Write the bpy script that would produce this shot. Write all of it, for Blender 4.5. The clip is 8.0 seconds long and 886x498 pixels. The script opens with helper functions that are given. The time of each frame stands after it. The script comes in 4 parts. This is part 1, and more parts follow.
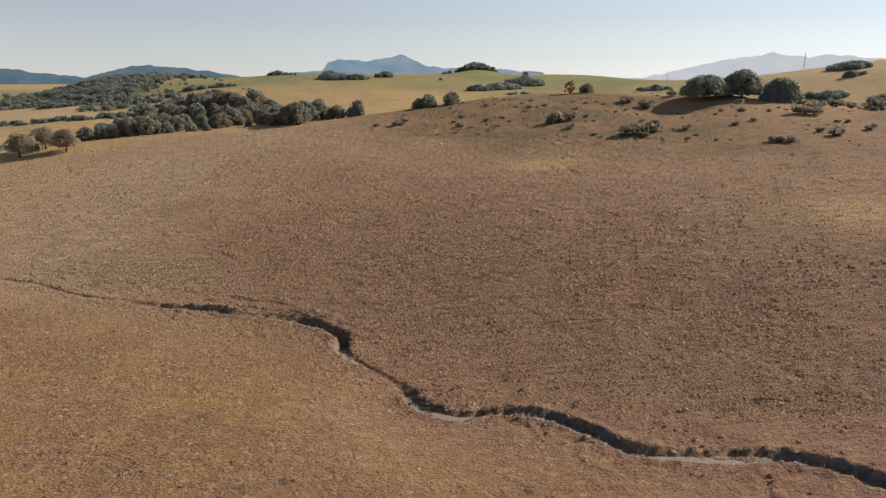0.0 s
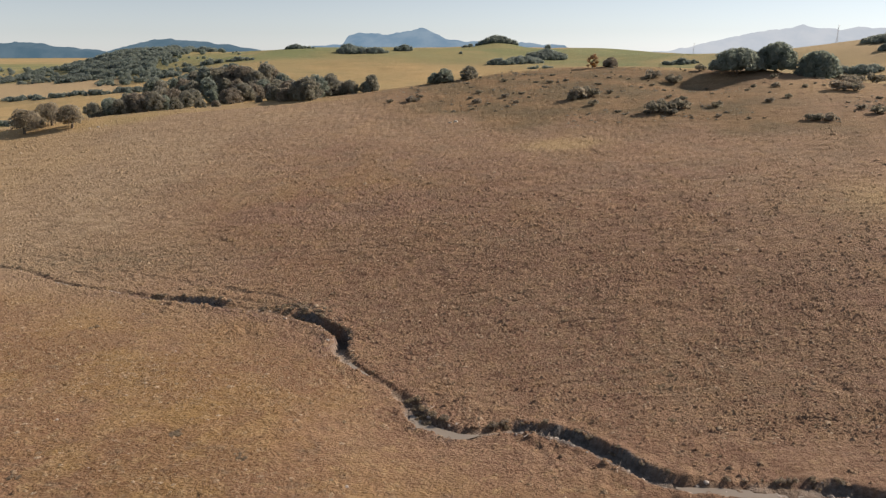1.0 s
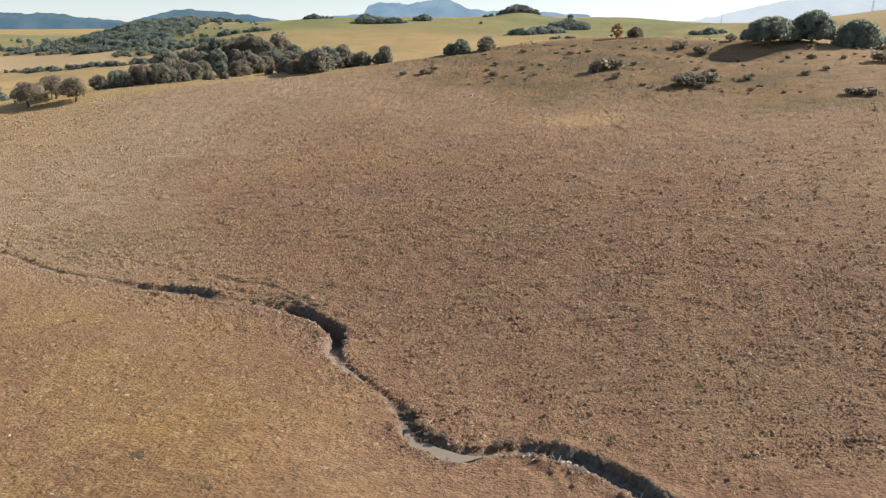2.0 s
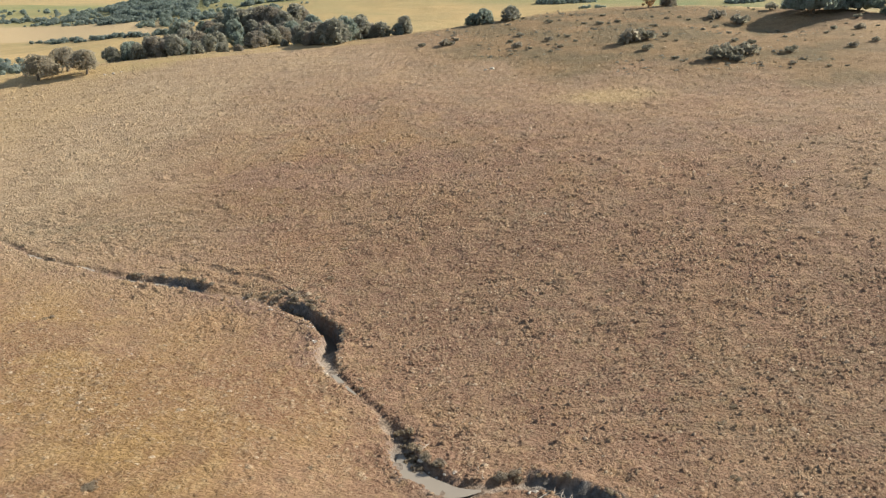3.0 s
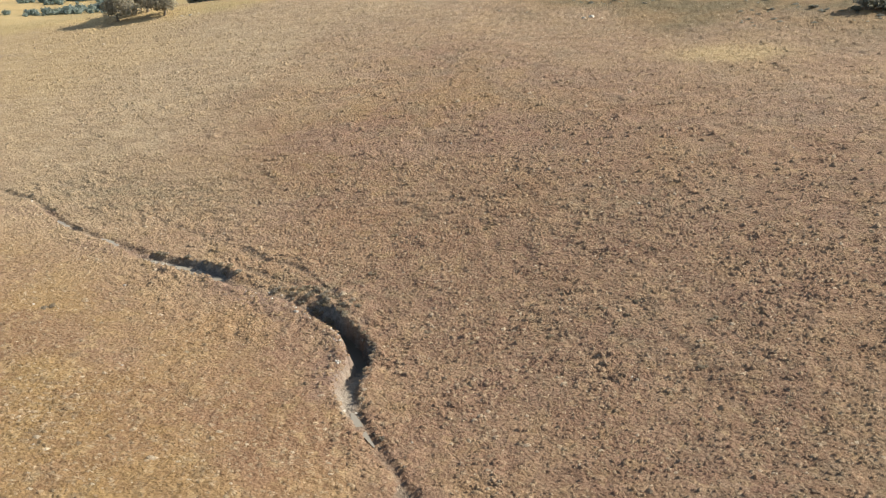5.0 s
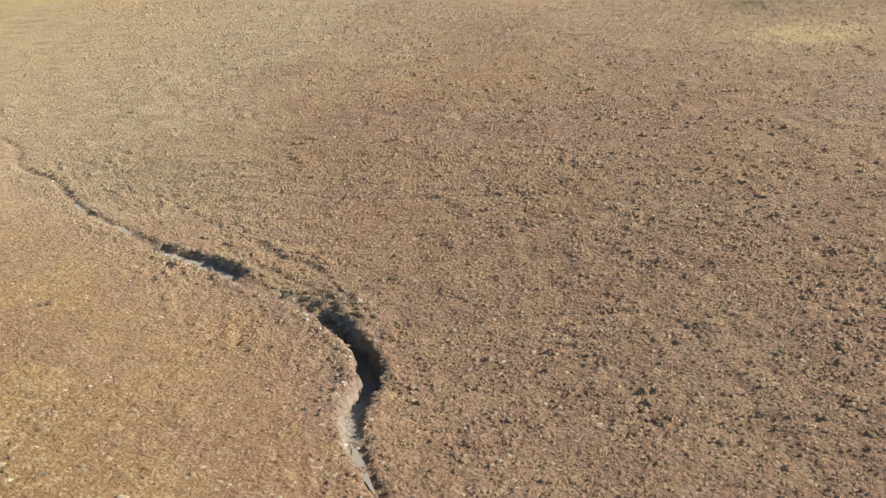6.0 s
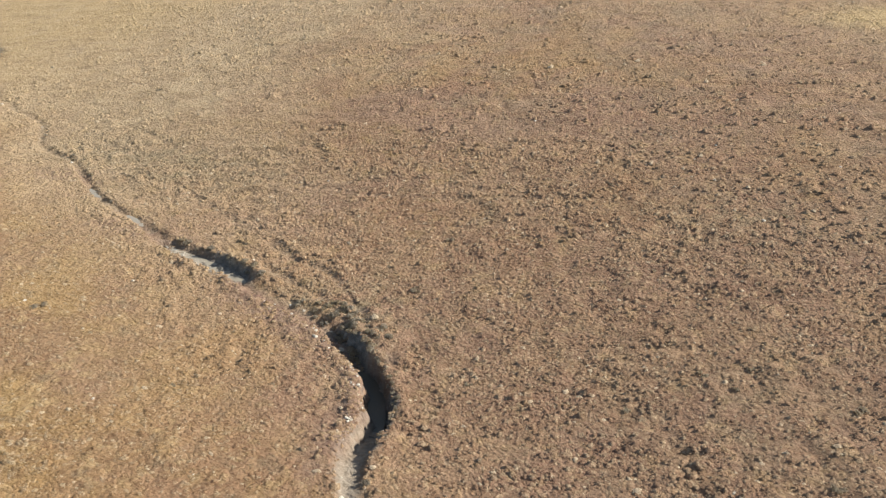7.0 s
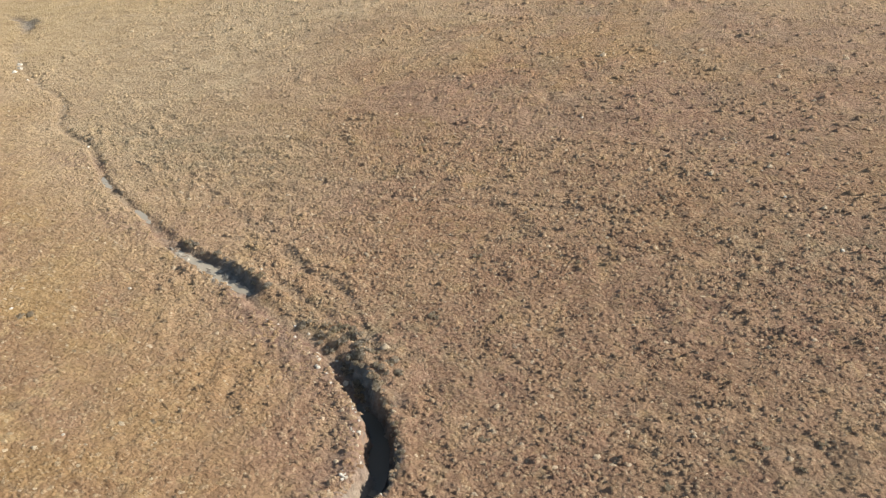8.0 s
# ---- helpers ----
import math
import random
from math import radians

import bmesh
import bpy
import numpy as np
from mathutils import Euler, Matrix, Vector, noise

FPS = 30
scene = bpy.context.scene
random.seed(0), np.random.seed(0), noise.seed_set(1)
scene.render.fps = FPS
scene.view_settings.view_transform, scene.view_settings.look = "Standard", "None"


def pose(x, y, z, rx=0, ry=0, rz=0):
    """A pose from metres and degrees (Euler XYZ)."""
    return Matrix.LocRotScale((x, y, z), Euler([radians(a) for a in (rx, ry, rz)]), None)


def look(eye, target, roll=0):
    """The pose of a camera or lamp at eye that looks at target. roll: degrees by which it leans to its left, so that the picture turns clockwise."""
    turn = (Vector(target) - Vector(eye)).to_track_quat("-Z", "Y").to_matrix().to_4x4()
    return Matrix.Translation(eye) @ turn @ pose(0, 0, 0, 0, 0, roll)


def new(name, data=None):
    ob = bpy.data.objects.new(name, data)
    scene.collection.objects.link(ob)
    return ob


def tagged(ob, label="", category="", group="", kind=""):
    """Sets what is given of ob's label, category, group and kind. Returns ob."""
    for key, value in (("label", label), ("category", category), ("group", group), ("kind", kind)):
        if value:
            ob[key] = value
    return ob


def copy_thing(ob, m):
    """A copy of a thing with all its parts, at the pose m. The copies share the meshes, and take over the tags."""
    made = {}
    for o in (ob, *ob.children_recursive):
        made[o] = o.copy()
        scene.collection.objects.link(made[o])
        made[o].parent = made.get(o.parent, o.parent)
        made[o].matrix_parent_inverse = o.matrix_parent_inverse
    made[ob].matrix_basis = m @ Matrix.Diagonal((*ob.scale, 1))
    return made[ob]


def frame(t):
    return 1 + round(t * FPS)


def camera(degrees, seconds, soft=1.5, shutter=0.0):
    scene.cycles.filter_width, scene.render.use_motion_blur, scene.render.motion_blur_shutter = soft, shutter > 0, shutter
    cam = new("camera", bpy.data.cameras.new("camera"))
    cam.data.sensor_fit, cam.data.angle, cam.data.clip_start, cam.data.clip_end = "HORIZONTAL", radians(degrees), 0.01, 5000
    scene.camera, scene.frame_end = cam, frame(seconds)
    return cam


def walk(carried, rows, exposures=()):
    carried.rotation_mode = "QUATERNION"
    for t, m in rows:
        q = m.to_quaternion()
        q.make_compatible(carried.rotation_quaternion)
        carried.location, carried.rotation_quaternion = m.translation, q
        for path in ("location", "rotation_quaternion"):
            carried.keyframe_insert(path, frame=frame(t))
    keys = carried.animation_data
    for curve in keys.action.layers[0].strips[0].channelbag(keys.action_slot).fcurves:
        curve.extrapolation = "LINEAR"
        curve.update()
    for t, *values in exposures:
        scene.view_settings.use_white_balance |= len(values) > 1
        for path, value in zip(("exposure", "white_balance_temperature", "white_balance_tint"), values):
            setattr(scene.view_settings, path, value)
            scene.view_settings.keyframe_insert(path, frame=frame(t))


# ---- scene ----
# ---- camera ----
cam = camera(64.0, 8.0, soft=1.3)
ROWS = [
    (0.0, 0.00, 0.00, 28.78, 0.01, -13.70, 0.00),
    (0.5, 0.63, 3.55, 28.80, 0.85, -14.64, -0.01),
    (1.0, 1.24, 7.08, 28.77, 1.68, -15.70, -0.04),
    (1.5, 1.81, 10.53, 28.70, 2.52, -16.81, -0.08),
    (3.0, 3.77, 20.78, 28.47, 5.60, -20.15, -0.37),
    (3.5, 4.23, 24.21, 28.39, 7.25, -21.25, -0.43),
    (4.0, 4.39, 27.55, 28.32, 9.22, -22.34, -0.43),
    (4.5, 4.57, 30.92, 28.18, 11.38, -23.41, -0.42),
    (6.0, 4.61, 40.95, 27.68, 18.09, -26.57, -0.46),
    (6.5, 4.30, 44.17, 27.57, 20.31, -27.66, -0.43),
    (7.0, 3.91, 47.46, 27.48, 22.51, -28.76, -0.39),
    (7.5, 3.32, 50.81, 27.37, 24.71, -29.87, -0.38),
    (8.0, 2.66, 54.04, 27.35, 26.89, -30.97, -0.38),
]
EXPOSURES = [(0.0, 0.29, 6900, 19), (1.0, 0.36, 6820, 17.5), (1.7, 0.61, 6600, 14), (2.8, 0.98, 6400, 8), (3.5, 1.09, 6300, 5), (8.0, 1.12, 6220, 4)]
walk(cam, [(t, pose(x, y, z, 90 + pitch, 0, yaw) @ pose(0, 0, 0, 0, 0, roll)) for t, x, y, z, yaw, pitch, roll in ROWS], EXPOSURES)

# ---- light ----
SUN_ELEVATION, SUN_AZIMUTH = 31.0, 63.0  # degrees above the horizon; clockwise from +y
world = bpy.data.worlds.new("sky")
scene.world = world
world.use_nodes = True
wt = world.node_tree
wt.nodes.clear()
sky = wt.nodes.new("ShaderNodeTexSky")
sky.sky_type = "NISHITA"
sky.sun_disc = False
sky.sun_elevation, sky.sun_rotation = radians(SUN_ELEVATION), radians(SUN_AZIMUTH)
sky.air_density, sky.dust_density, sky.ozone_density, sky.altitude = 1.0, 0.1, 1.5, 200
background = wt.nodes.new("ShaderNodeBackground")
background.inputs["Strength"].default_value = 0.077
world_out = wt.nodes.new("ShaderNodeOutputWorld")
milky = wt.nodes.new("ShaderNodeHueSaturation")  # thin high haze takes the depth out of the blue
milky.inputs["Saturation"].default_value = 0.38
wt.links.new(sky.outputs[0], milky.inputs["Color"])
cool = wt.nodes.new("ShaderNodeMix")
cool.data_type, cool.blend_type = "RGBA", "MULTIPLY"
cool.inputs["Factor"].default_value = 1.0
cool.inputs[7].default_value = (0.86, 0.985, 1.10, 1.0)
wt.links.new(milky.outputs[0], cool.inputs[6])
wt.links.new(cool.outputs[2], background.inputs[0])
wt.links.new(background.outputs[0], world_out.inputs[0])

sun_data = bpy.data.lights.new("sun", "SUN")
sun_data.energy, sun_data.angle, sun_data.color = 4.8, radians(0.6), (1.0, 0.91, 0.78)
sun = new("sun", sun_data)
az, el = radians(SUN_AZIMUTH), radians(SUN_ELEVATION)
TO_SUN = Vector((math.sin(az) * math.cos(el), math.cos(az) * math.cos(el), math.sin(el)))
sun.matrix_world = look(TO_SUN * 200, (0, 0, 0))


# ---- materials ----
class Nodes:
    """A small builder for one node material."""

    def __init__(self, name, roughness=0.9, specular=0.2):
        self.mat = bpy.data.materials.new(name)
        self.mat.use_nodes = True
        self.tree = self.mat.node_tree
        self.bsdf = self.tree.nodes["Principled BSDF"]
        self.bsdf.inputs["Roughness"].default_value = roughness
        self.bsdf.inputs["Specular IOR Level"].default_value = specular
        self.coord = self.add("ShaderNodeNewGeometry").outputs["Position"]

    def add(self, kind):
        return self.tree.nodes.new(kind)

    def link(self, a, b):
        self.tree.links.new(a, b)

    def put(self, socket, value):
        if hasattr(value, "is_linked"):
            self.link(value, socket)
        else:
            socket.default_value = value

    def noise(self, scale, detail=4.0, rough=0.55, stretch=(1, 1, 1), coord=None):
        mapping = self.add("ShaderNodeMapping")
        mapping.inputs["Scale"].default_value = stretch
        self.link(coord or self.coord, mapping.inputs["Vector"])
        n = self.add("ShaderNodeTexNoise")
        n.inputs["Scale"].default_value, n.inputs["Detail"].default_value, n.inputs["Roughness"].default_value = scale, detail, rough
        self.link(mapping.outputs[0], n.inputs["Vector"])
        return n.outputs["Fac"]

    def grain(self, scale, detail, rough, long):
        """Noise drawn out along the hillside's cattle terraces."""
        mapping = self.add("ShaderNodeMapping")
        mapping.vector_type = "TEXTURE"
        mapping.inputs["Rotation"].default_value = (0, 0, radians(10))
        mapping.inputs["Scale"].default_value = (long, 1, 1)
        self.link(self.coord, mapping.inputs["Vector"])
        n = self.add("ShaderNodeTexNoise")
        n.inputs["Scale"].default_value, n.inputs["Detail"].default_value, n.inputs["Roughness"].default_value = scale, detail, rough
        self.link(mapping.outputs[0], n.inputs["Vector"])
        return n.outputs["Fac"]

    def knobs(self, scale, long):
        """Rounded knobs packed side by side, as clods and tussock crowns lie, drawn out along the terraces."""
        mapping = self.add("ShaderNodeMapping")
        mapping.vector_type = "TEXTURE"
        mapping.inputs["Rotation"].default_value = (0, 0, radians(10))
        mapping.inputs["Scale"].default_value = (long, 1, 1)
        self.link(self.coord, mapping.inputs["Vector"])
        shifted = self.add("ShaderNodeVectorMath")
        wobble = self.add("ShaderNodeTexNoise")
        wobble.inputs["Scale"].default_value, wobble.inputs["Detail"].default_value = 1.4, 2.0
        self.link(mapping.outputs[0], wobble.inputs["Vector"])
        shifted.operation = "MULTIPLY_ADD"
        self.link(wobble.outputs["Color"], shifted.inputs[0])
        shifted.inputs[1].default_value = (0.5, 0.5, 0.0)
        self.link(mapping.outputs[0], shifted.inputs[2])
        cells = self.add("ShaderNodeTexVoronoi")
        cells.voronoi_dimensions, cells.feature = "2D", "SMOOTH_F1"
        cells.inputs["Scale"].default_value, cells.inputs["Smoothness"].default_value = scale, 0.35
        self.link(shifted.outputs[0], cells.inputs["Vector"])
        return self.span(cells.outputs["Distance"], 0.05, 0.75, 1.0, 0.0)

    def span(self, value, lo, hi, a=0.0, b=1.0):
        m = self.add("ShaderNodeMapRange")
        m.interpolation_type = "SMOOTHSTEP"
        for key, v in (("Value", value), ("From Min", lo), ("From Max", hi), ("To Min", a), ("To Max", b)):
            self.put(m.inputs[key], v)
        return m.outputs[0]

    def mix(self, fac, a, b, blend="MIX"):
        m = self.add("ShaderNodeMix")
        m.data_type, m.blend_type = "RGBA", blend
        self.put(m.inputs["Factor"], fac)
        for socket, v in ((m.inputs[6], a), (m.inputs[7], b)):
            self.put(socket, v if hasattr(v, "is_linked") else (*v, 1.0))
        return m.outputs[2]

    def times(self, a, b):
        m = self.add("ShaderNodeMath")
        m.operation = "MULTIPLY"
        self.put(m.inputs[0], a)
        self.put(m.inputs[1], b)
        return m.outputs[0]

    def cover(self, name):
        a = self.add("ShaderNodeAttribute")
        a.attribute_name = name
        return a.outputs["Fac"]

    def island(self):
        return self.add("ShaderNodeNewGeometry").outputs["Random Per Island"]

    def piece(self):
        return self.add("ShaderNodeObjectInfo").outputs["Random"]

    def bump(self, height, strength, distance):
        b = self.add("ShaderNodeBump")
        self.put(b.inputs["Strength"], strength)
        b.inputs["Distance"].default_value = distance
        self.link(height, b.inputs["Height"])
        self.link(b.outputs[0], self.bsdf.inputs["Normal"])

    def done(self, colour):
        self.put(self.bsdf.inputs["Base Color"], colour if hasattr(colour, "is_linked") else (*colour, 1.0))
        return self.mat


def dry_grass_colour(n):
    """The shared mottling of the dry sward: russet, straw, grey-green and bare clods."""
    wide = n.noise(0.035, 5.0, 0.6)
    mid = n.noise(0.22, 5.0, 0.6)
    c = n.mix(n.span(wide, 0.38, 0.64), (0.278, 0.167, 0.105), (0.300, 0.196, 0.124))
    c = n.mix(n.span(mid, 0.42, 0.68, 0, 0.6), c, (0.325, 0.222, 0.138))
    c = n.mix(n.span(n.noise(0.5, 5.0, 0.65), 0.52, 0.70, 0, 0.5), c, (0.300, 0.205, 0.085))
    c = n.mix(n.span(n.noise(0.13, 6.0, 0.65), 0.55, 0.72, 0, 0.5), c, (0.225, 0.175, 0.120))
    c = n.mix(n.span(n.noise(0.085, 4.0, 0.6, (0.6, 1, 1)), 0.47, 0.62, 0, 0.6), c, (0.262, 0.163, 0.118))
    c = n.mix(n.span(n.noise(0.07, 4.0, 0.62, (1, 0.7, 1)), 0.51, 0.66, 0, 0.55), c, (0.335, 0.218, 0.108))
    c = n.mix(n.times(n.cover("gold"), 0.8), c, n.mix(n.span(n.noise(0.11, 5.0, 0.65), 0.44, 0.62), (0.216, 0.128, 0.068), (0.268, 0.168, 0.060)))
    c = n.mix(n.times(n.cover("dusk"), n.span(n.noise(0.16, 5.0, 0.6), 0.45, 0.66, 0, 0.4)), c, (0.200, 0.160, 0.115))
    c = n.mix(n.times(n.cover("upper"), 0.38), c, n.mix(n.span(n.noise(0.12, 5.0, 0.6), 0.4, 0.65), (0.395, 0.278, 0.182), (0.325, 0.230, 0.150)))
    c = n.mix(n.times(n.cover("russet"), 0.68), c, n.mix(n.span(n.noise(0.25, 5.0, 0.6), 0.38, 0.65), (0.208, 0.126, 0.088), (0.262, 0.169, 0.110)))
    c = n.mix(n.times(n.cover("pale"), 0.74), c, n.mix(n.span(n.noise(0.2, 5.0, 0.6), 0.38, 0.65), (0.375, 0.282, 0.180), (0.440, 0.336, 0.215)))
    c = n.mix(n.times(n.cover("weedy"), n.span(n.noise(0.7, 5.0, 0.6), 0.40, 0.62, 0, 0.7)), c, (0.205, 0.165, 0.110))
    c = n.mix(n.times(n.cover("straw"), n.span(n.noise(0.3, 5.0), 0.2, 0.5)), c, (0.43, 0.308, 0.165))
    c = n.mix(n.cover("scrub"), c, n.mix(n.span(n.noise(0.09, 5.0), 0.4, 0.62), (0.270, 0.182, 0.100), (0.185, 0.142, 0.082)))
    thick = n.span(n.cover("gold"), 0.1, 0.8, 0.3, 0.58)  # bleached and grey-green tufts, thickest on the golden bank
    c = n.mix(n.times(n.span(n.noise(0.95, 4.0, 0.62), 0.53, 0.66), thick), c, (0.365, 0.258, 0.138))
    c = n.mix(n.times(n.span(n.noise(0.62, 5.0, 0.66, (0.8, 1, 1)), 0.55, 0.68), thick), c, (0.185, 0.138, 0.092))
    litter = n.span(n.noise(1.1, 5.0, 0.7), 0.36, 0.66)  # trodden litter and open soil between the tufts
    c = n.mix(litter, n.mix(1.0, c, (0.90, 0.89, 0.88), "MULTIPLY"), c)
    return c


def ground_material():
    n = Nodes("dry_pasture", 0.95, 0.1)
    c = dry_grass_colour(n)
    field = n.mix(n.span(n.noise(0.009, 6.0, 0.65), 0.38, 0.62), (0.440, 0.312, 0.150), (0.335, 0.262, 0.130))
    field = n.mix(n.span(n.noise(0.03, 6.0, 0.65), 0.45, 0.7, 0, 0.5), field, (0.27, 0.205, 0.100))
    field = n.mix(n.span(n.noise(0.07, 6.0, 0.7, (0.5, 1, 1)), 0.50, 0.72, 0, 0.55), field, (0.24, 0.200, 0.095))
    c = n.mix(n.cover("far"), c, field)
    c = n.mix(n.cover("green"), c, n.mix(n.span(n.noise(0.02, 5.0, 0.6), 0.4, 0.65), (0.178, 0.205, 0.092), (0.250, 0.235, 0.108)))
    c = n.mix(n.cover("tan"), c, (0.44, 0.33, 0.19))
    fine = n.grain(3.0, 3.0, 0.6, 1.5)
    c = n.mix(n.span(fine, 0.42, 0.64, 0.0, 0.6), c, n.mix(1.0, c, (0.64, 0.60, 0.58), "MULTIPLY"))
    terraces = n.times(n.span(n.grain(0.6, 3.0, 0.6, 3.2), 0.44, 0.64, 0.0, 0.55), n.span(n.cover("gold"), 0.0, 1.0, 1.0, 0.25))
    c = n.mix(n.times(terraces, n.span(n.cover("far"), 0.0, 1.0, 1.0, 0.0)), c, n.mix(1.0, c, (0.76, 0.73, 0.72), "MULTIPLY"))
    c = n.mix(n.span(n.noise(4.0, 3.0, 0.6), 0.60, 0.74, 0.0, 0.5), c, (0.46, 0.37, 0.26))
    mud = n.mix(n.span(n.noise(1.3, 5.0), 0.4, 0.65), (0.16, 0.118, 0.086), (0.27, 0.21, 0.160))
    c = n.mix(n.cover("mud"), c, mud)
    # Shade inside the cut, put into the colour as dark grey.
    c = n.mix(n.times(n.cover("gully_shade"), 0.88), c, n.mix(n.span(n.noise(2.2, 5.0), 0.35, 0.65), (0.088, 0.090, 0.090), (0.165, 0.162, 0.155)))
    c = n.mix(n.cover("silt"), c, n.mix(n.span(n.noise(1.6, 4.0), 0.35, 0.65), (0.205, 0.162, 0.126), (0.275, 0.224, 0.178)))
    c = n.mix(n.times(n.cover("bare"), n.span(n.noise(0.9, 4.0), 0.25, 0.55)), c, n.mix(n.span(n.noise(1.9, 4.0), 0.4, 0.62), (0.175, 0.108, 0.078), (0.245, 0.162, 0.116)))
    relief = n.mix(0.82, n.knobs(3.6, 1.15), n.mix(0.5, n.noise(2.6, 6.0, 0.72), n.noise(7.0, 4.0, 0.7)))
    n.bump(relief, n.span(n.cover("upper"), 0.0, 1.0, 0.85, 0.75), 0.34)
    return n.done(c)


def tussock_material():
    n = Nodes("dry_tussock", 0.95, 0.1)
    c = dry_grass_colour(n)
    r = n.island()
    c = n.mix(n.span(r, 0.0, 1.0, 0.0, 0.3), c, n.mix(1.0, c, (0.66, 0.62, 0.60), "MULTIPLY"))
    c = n.mix(n.times(n.span(r, 0.80, 0.88, 0.0, 0.48), n.span(n.cover("gold"), 0.1, 0.7, 0.35, 1.0)), c, (0.42, 0.330, 0.215))
    c = n.mix(n.span(n.noise(2.6, 4.0, 0.6), 0.48, 0.66, 0, 0.6), c, (0.40, 0.300, 0.198))
    c = n.mix(n.span(r, 0.965, 0.99, 0.0, 0.55), c, (0.50, 0.41, 0.30))
    c = n.mix(n.span(n.noise(11.0, 3.0, 0.65), 0.42, 0.66, 0.0, 0.7), c, n.mix(1.0, c, (0.62, 0.58, 0.55), "MULTIPLY"))
    n.bump(n.noise(9.0, 4.0, 0.65), 1.0, 0.10)
    return n.done(c)


def leaf_material(name, dark, light, grey):
    n = Nodes(name, 0.85, 0.1)
    r = n.island()
    c = n.mix(r, dark, light)
    c = n.mix(n.times(n.piece(), 0.55), c, grey)
    c = n.mix(n.span(n.noise(0.7, 4.0), 0.4, 0.7, 0, 0.4), c, n.mix(1.0, c, (0.7, 0.7, 0.65), "MULTIPLY"))
    glow = n.add("ShaderNodeBsdfTranslucent")  # thin leaves let some light through
    n.link(n.mix(1.0, c, (1.5, 1.48, 1.32), "MULTIPLY"), glow.inputs["Color"])
    both = n.add("ShaderNodeMixShader")
    both.inputs[0].default_value = 0.6
    n.link(n.bsdf.outputs[0], both.inputs[1])
    n.link(glow.outputs[0], both.inputs[2])
    n.link(both.outputs[0], n.tree.nodes["Material Output"].inputs["Surface"])
    return n.done(c)


def bark_material():
    n = Nodes("bark", 0.95, 0.1)
    c = n.mix(n.noise(6.0, 6.0, 0.7, (1, 1, 0.2)), (0.07, 0.055, 0.042), (0.17, 0.14, 0.11))
    n.bump(n.noise(9.0, 6.0, 0.7, (1, 1, 0.2)), 0.7, 0.05)
    return n.done(c)


def stone_material():
    n = Nodes("pale_stone", 0.85, 0.25)
    c = n.mix(n.piece(), (0.32, 0.275, 0.225), (0.55, 0.495, 0.425))
    c = n.mix(n.span(n.noise(7.0, 6.0, 0.65), 0.4, 0.7, 0, 0.6), c, (0.22, 0.18, 0.14))
    n.bump(n.noise(12.0, 6.0, 0.7), 0.6, 0.05)
    return n.done(c)


def water_material(name, low, high, roughness):
    n = Nodes(name, roughness, 0.2)
    c = n.mix(n.noise(0.5, 4.0), low, high)
    n.bump(n.noise(5.0, 3.0), 0.08, 0.05)
    return n.done(c)


def steel_material():
    n = Nodes("galvanised_steel", 0.5, 0.5)
    n.bsdf.inputs["Metallic"].default_value = 0.7
    return n.done(n.mix(n.noise(0.4, 4.0), (0.42, 0.44, 0.46), (0.55, 0.56, 0.58)))


def haze_glow_material(name, low, high, glow):
    """Far mountains that glow: the air's haze is put into their emission colour."""
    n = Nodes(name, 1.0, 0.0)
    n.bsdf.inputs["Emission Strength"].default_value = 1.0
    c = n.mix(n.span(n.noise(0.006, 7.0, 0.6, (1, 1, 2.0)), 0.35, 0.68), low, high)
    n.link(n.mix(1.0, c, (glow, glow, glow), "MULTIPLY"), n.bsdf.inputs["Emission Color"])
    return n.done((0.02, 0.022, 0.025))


GROUND = ground_material()
TUSSOCK = tussock_material()
# Distance haze is put into oak, belt, wood and copse colours as paler greys.
OAK_LEAF = leaf_material("oak_leaves", (0.188, 0.222, 0.198), (0.285, 0.32, 0.284), (0.265, 0.284, 0.262))
OLIVE_LEAF = leaf_material("hazy_leaves", (0.215, 0.212, 0.182), (0.295, 0.286, 0.246), (0.28, 0.268, 0.234))
SCRUB_LEAF = leaf_material("scrub_leaves", (0.15, 0.145, 0.122), (0.255, 0.24, 0.2), (0.225, 0.208, 0.178))
WOOD_LEAF = leaf_material("far_leaves", (0.16, 0.192, 0.176), (0.24, 0.275, 0.252), (0.215, 0.242, 0.23))
RUSSET_LEAF = leaf_material("russet_leaves", (0.26, 0.175, 0.105), (0.44, 0.31, 0.19), (0.38, 0.27, 0.165))
WEED_LEAF = leaf_material("weed_leaves", (0.215, 0.178, 0.135), (0.385, 0.318, 0.24), (0.335, 0.28, 0.212))
DEADWOOD = Nodes("bleached_wood", 0.9, 0.2).done((0.36, 0.30, 0.24))
RIM_LEAF = leaf_material("withered_stalks", (0.185, 0.156, 0.126), (0.385, 0.328, 0.27), (0.325, 0.278, 0.23))
COPSE_LEAF = leaf_material("copse_leaves", (0.165, 0.2, 0.192), (0.262, 0.296, 0.276), (0.23, 0.255, 0.24))
BROWN_LEAF = leaf_material("brownish_leaves", (0.218, 0.196, 0.168), (0.298, 0.268, 0.228), (0.288, 0.255, 0.22))
LONE_LEAF = leaf_material("grey_leaves", (0.205, 0.184, 0.148), (0.35, 0.312, 0.248), (0.315, 0.278, 0.224))
BARK, STONE, WATER, STEEL = bark_material(), stone_material(), water_material("muddy_water", (0.215, 0.185, 0.150), (0.28, 0.240, 0.195), 0.35), steel_material()
# Darker copy of the water, with the bend's shade put into its colour.
SHADE_WATER = water_material("shade_water", (0.060, 0.055, 0.048), (0.092, 0.084, 0.072), 0.35)


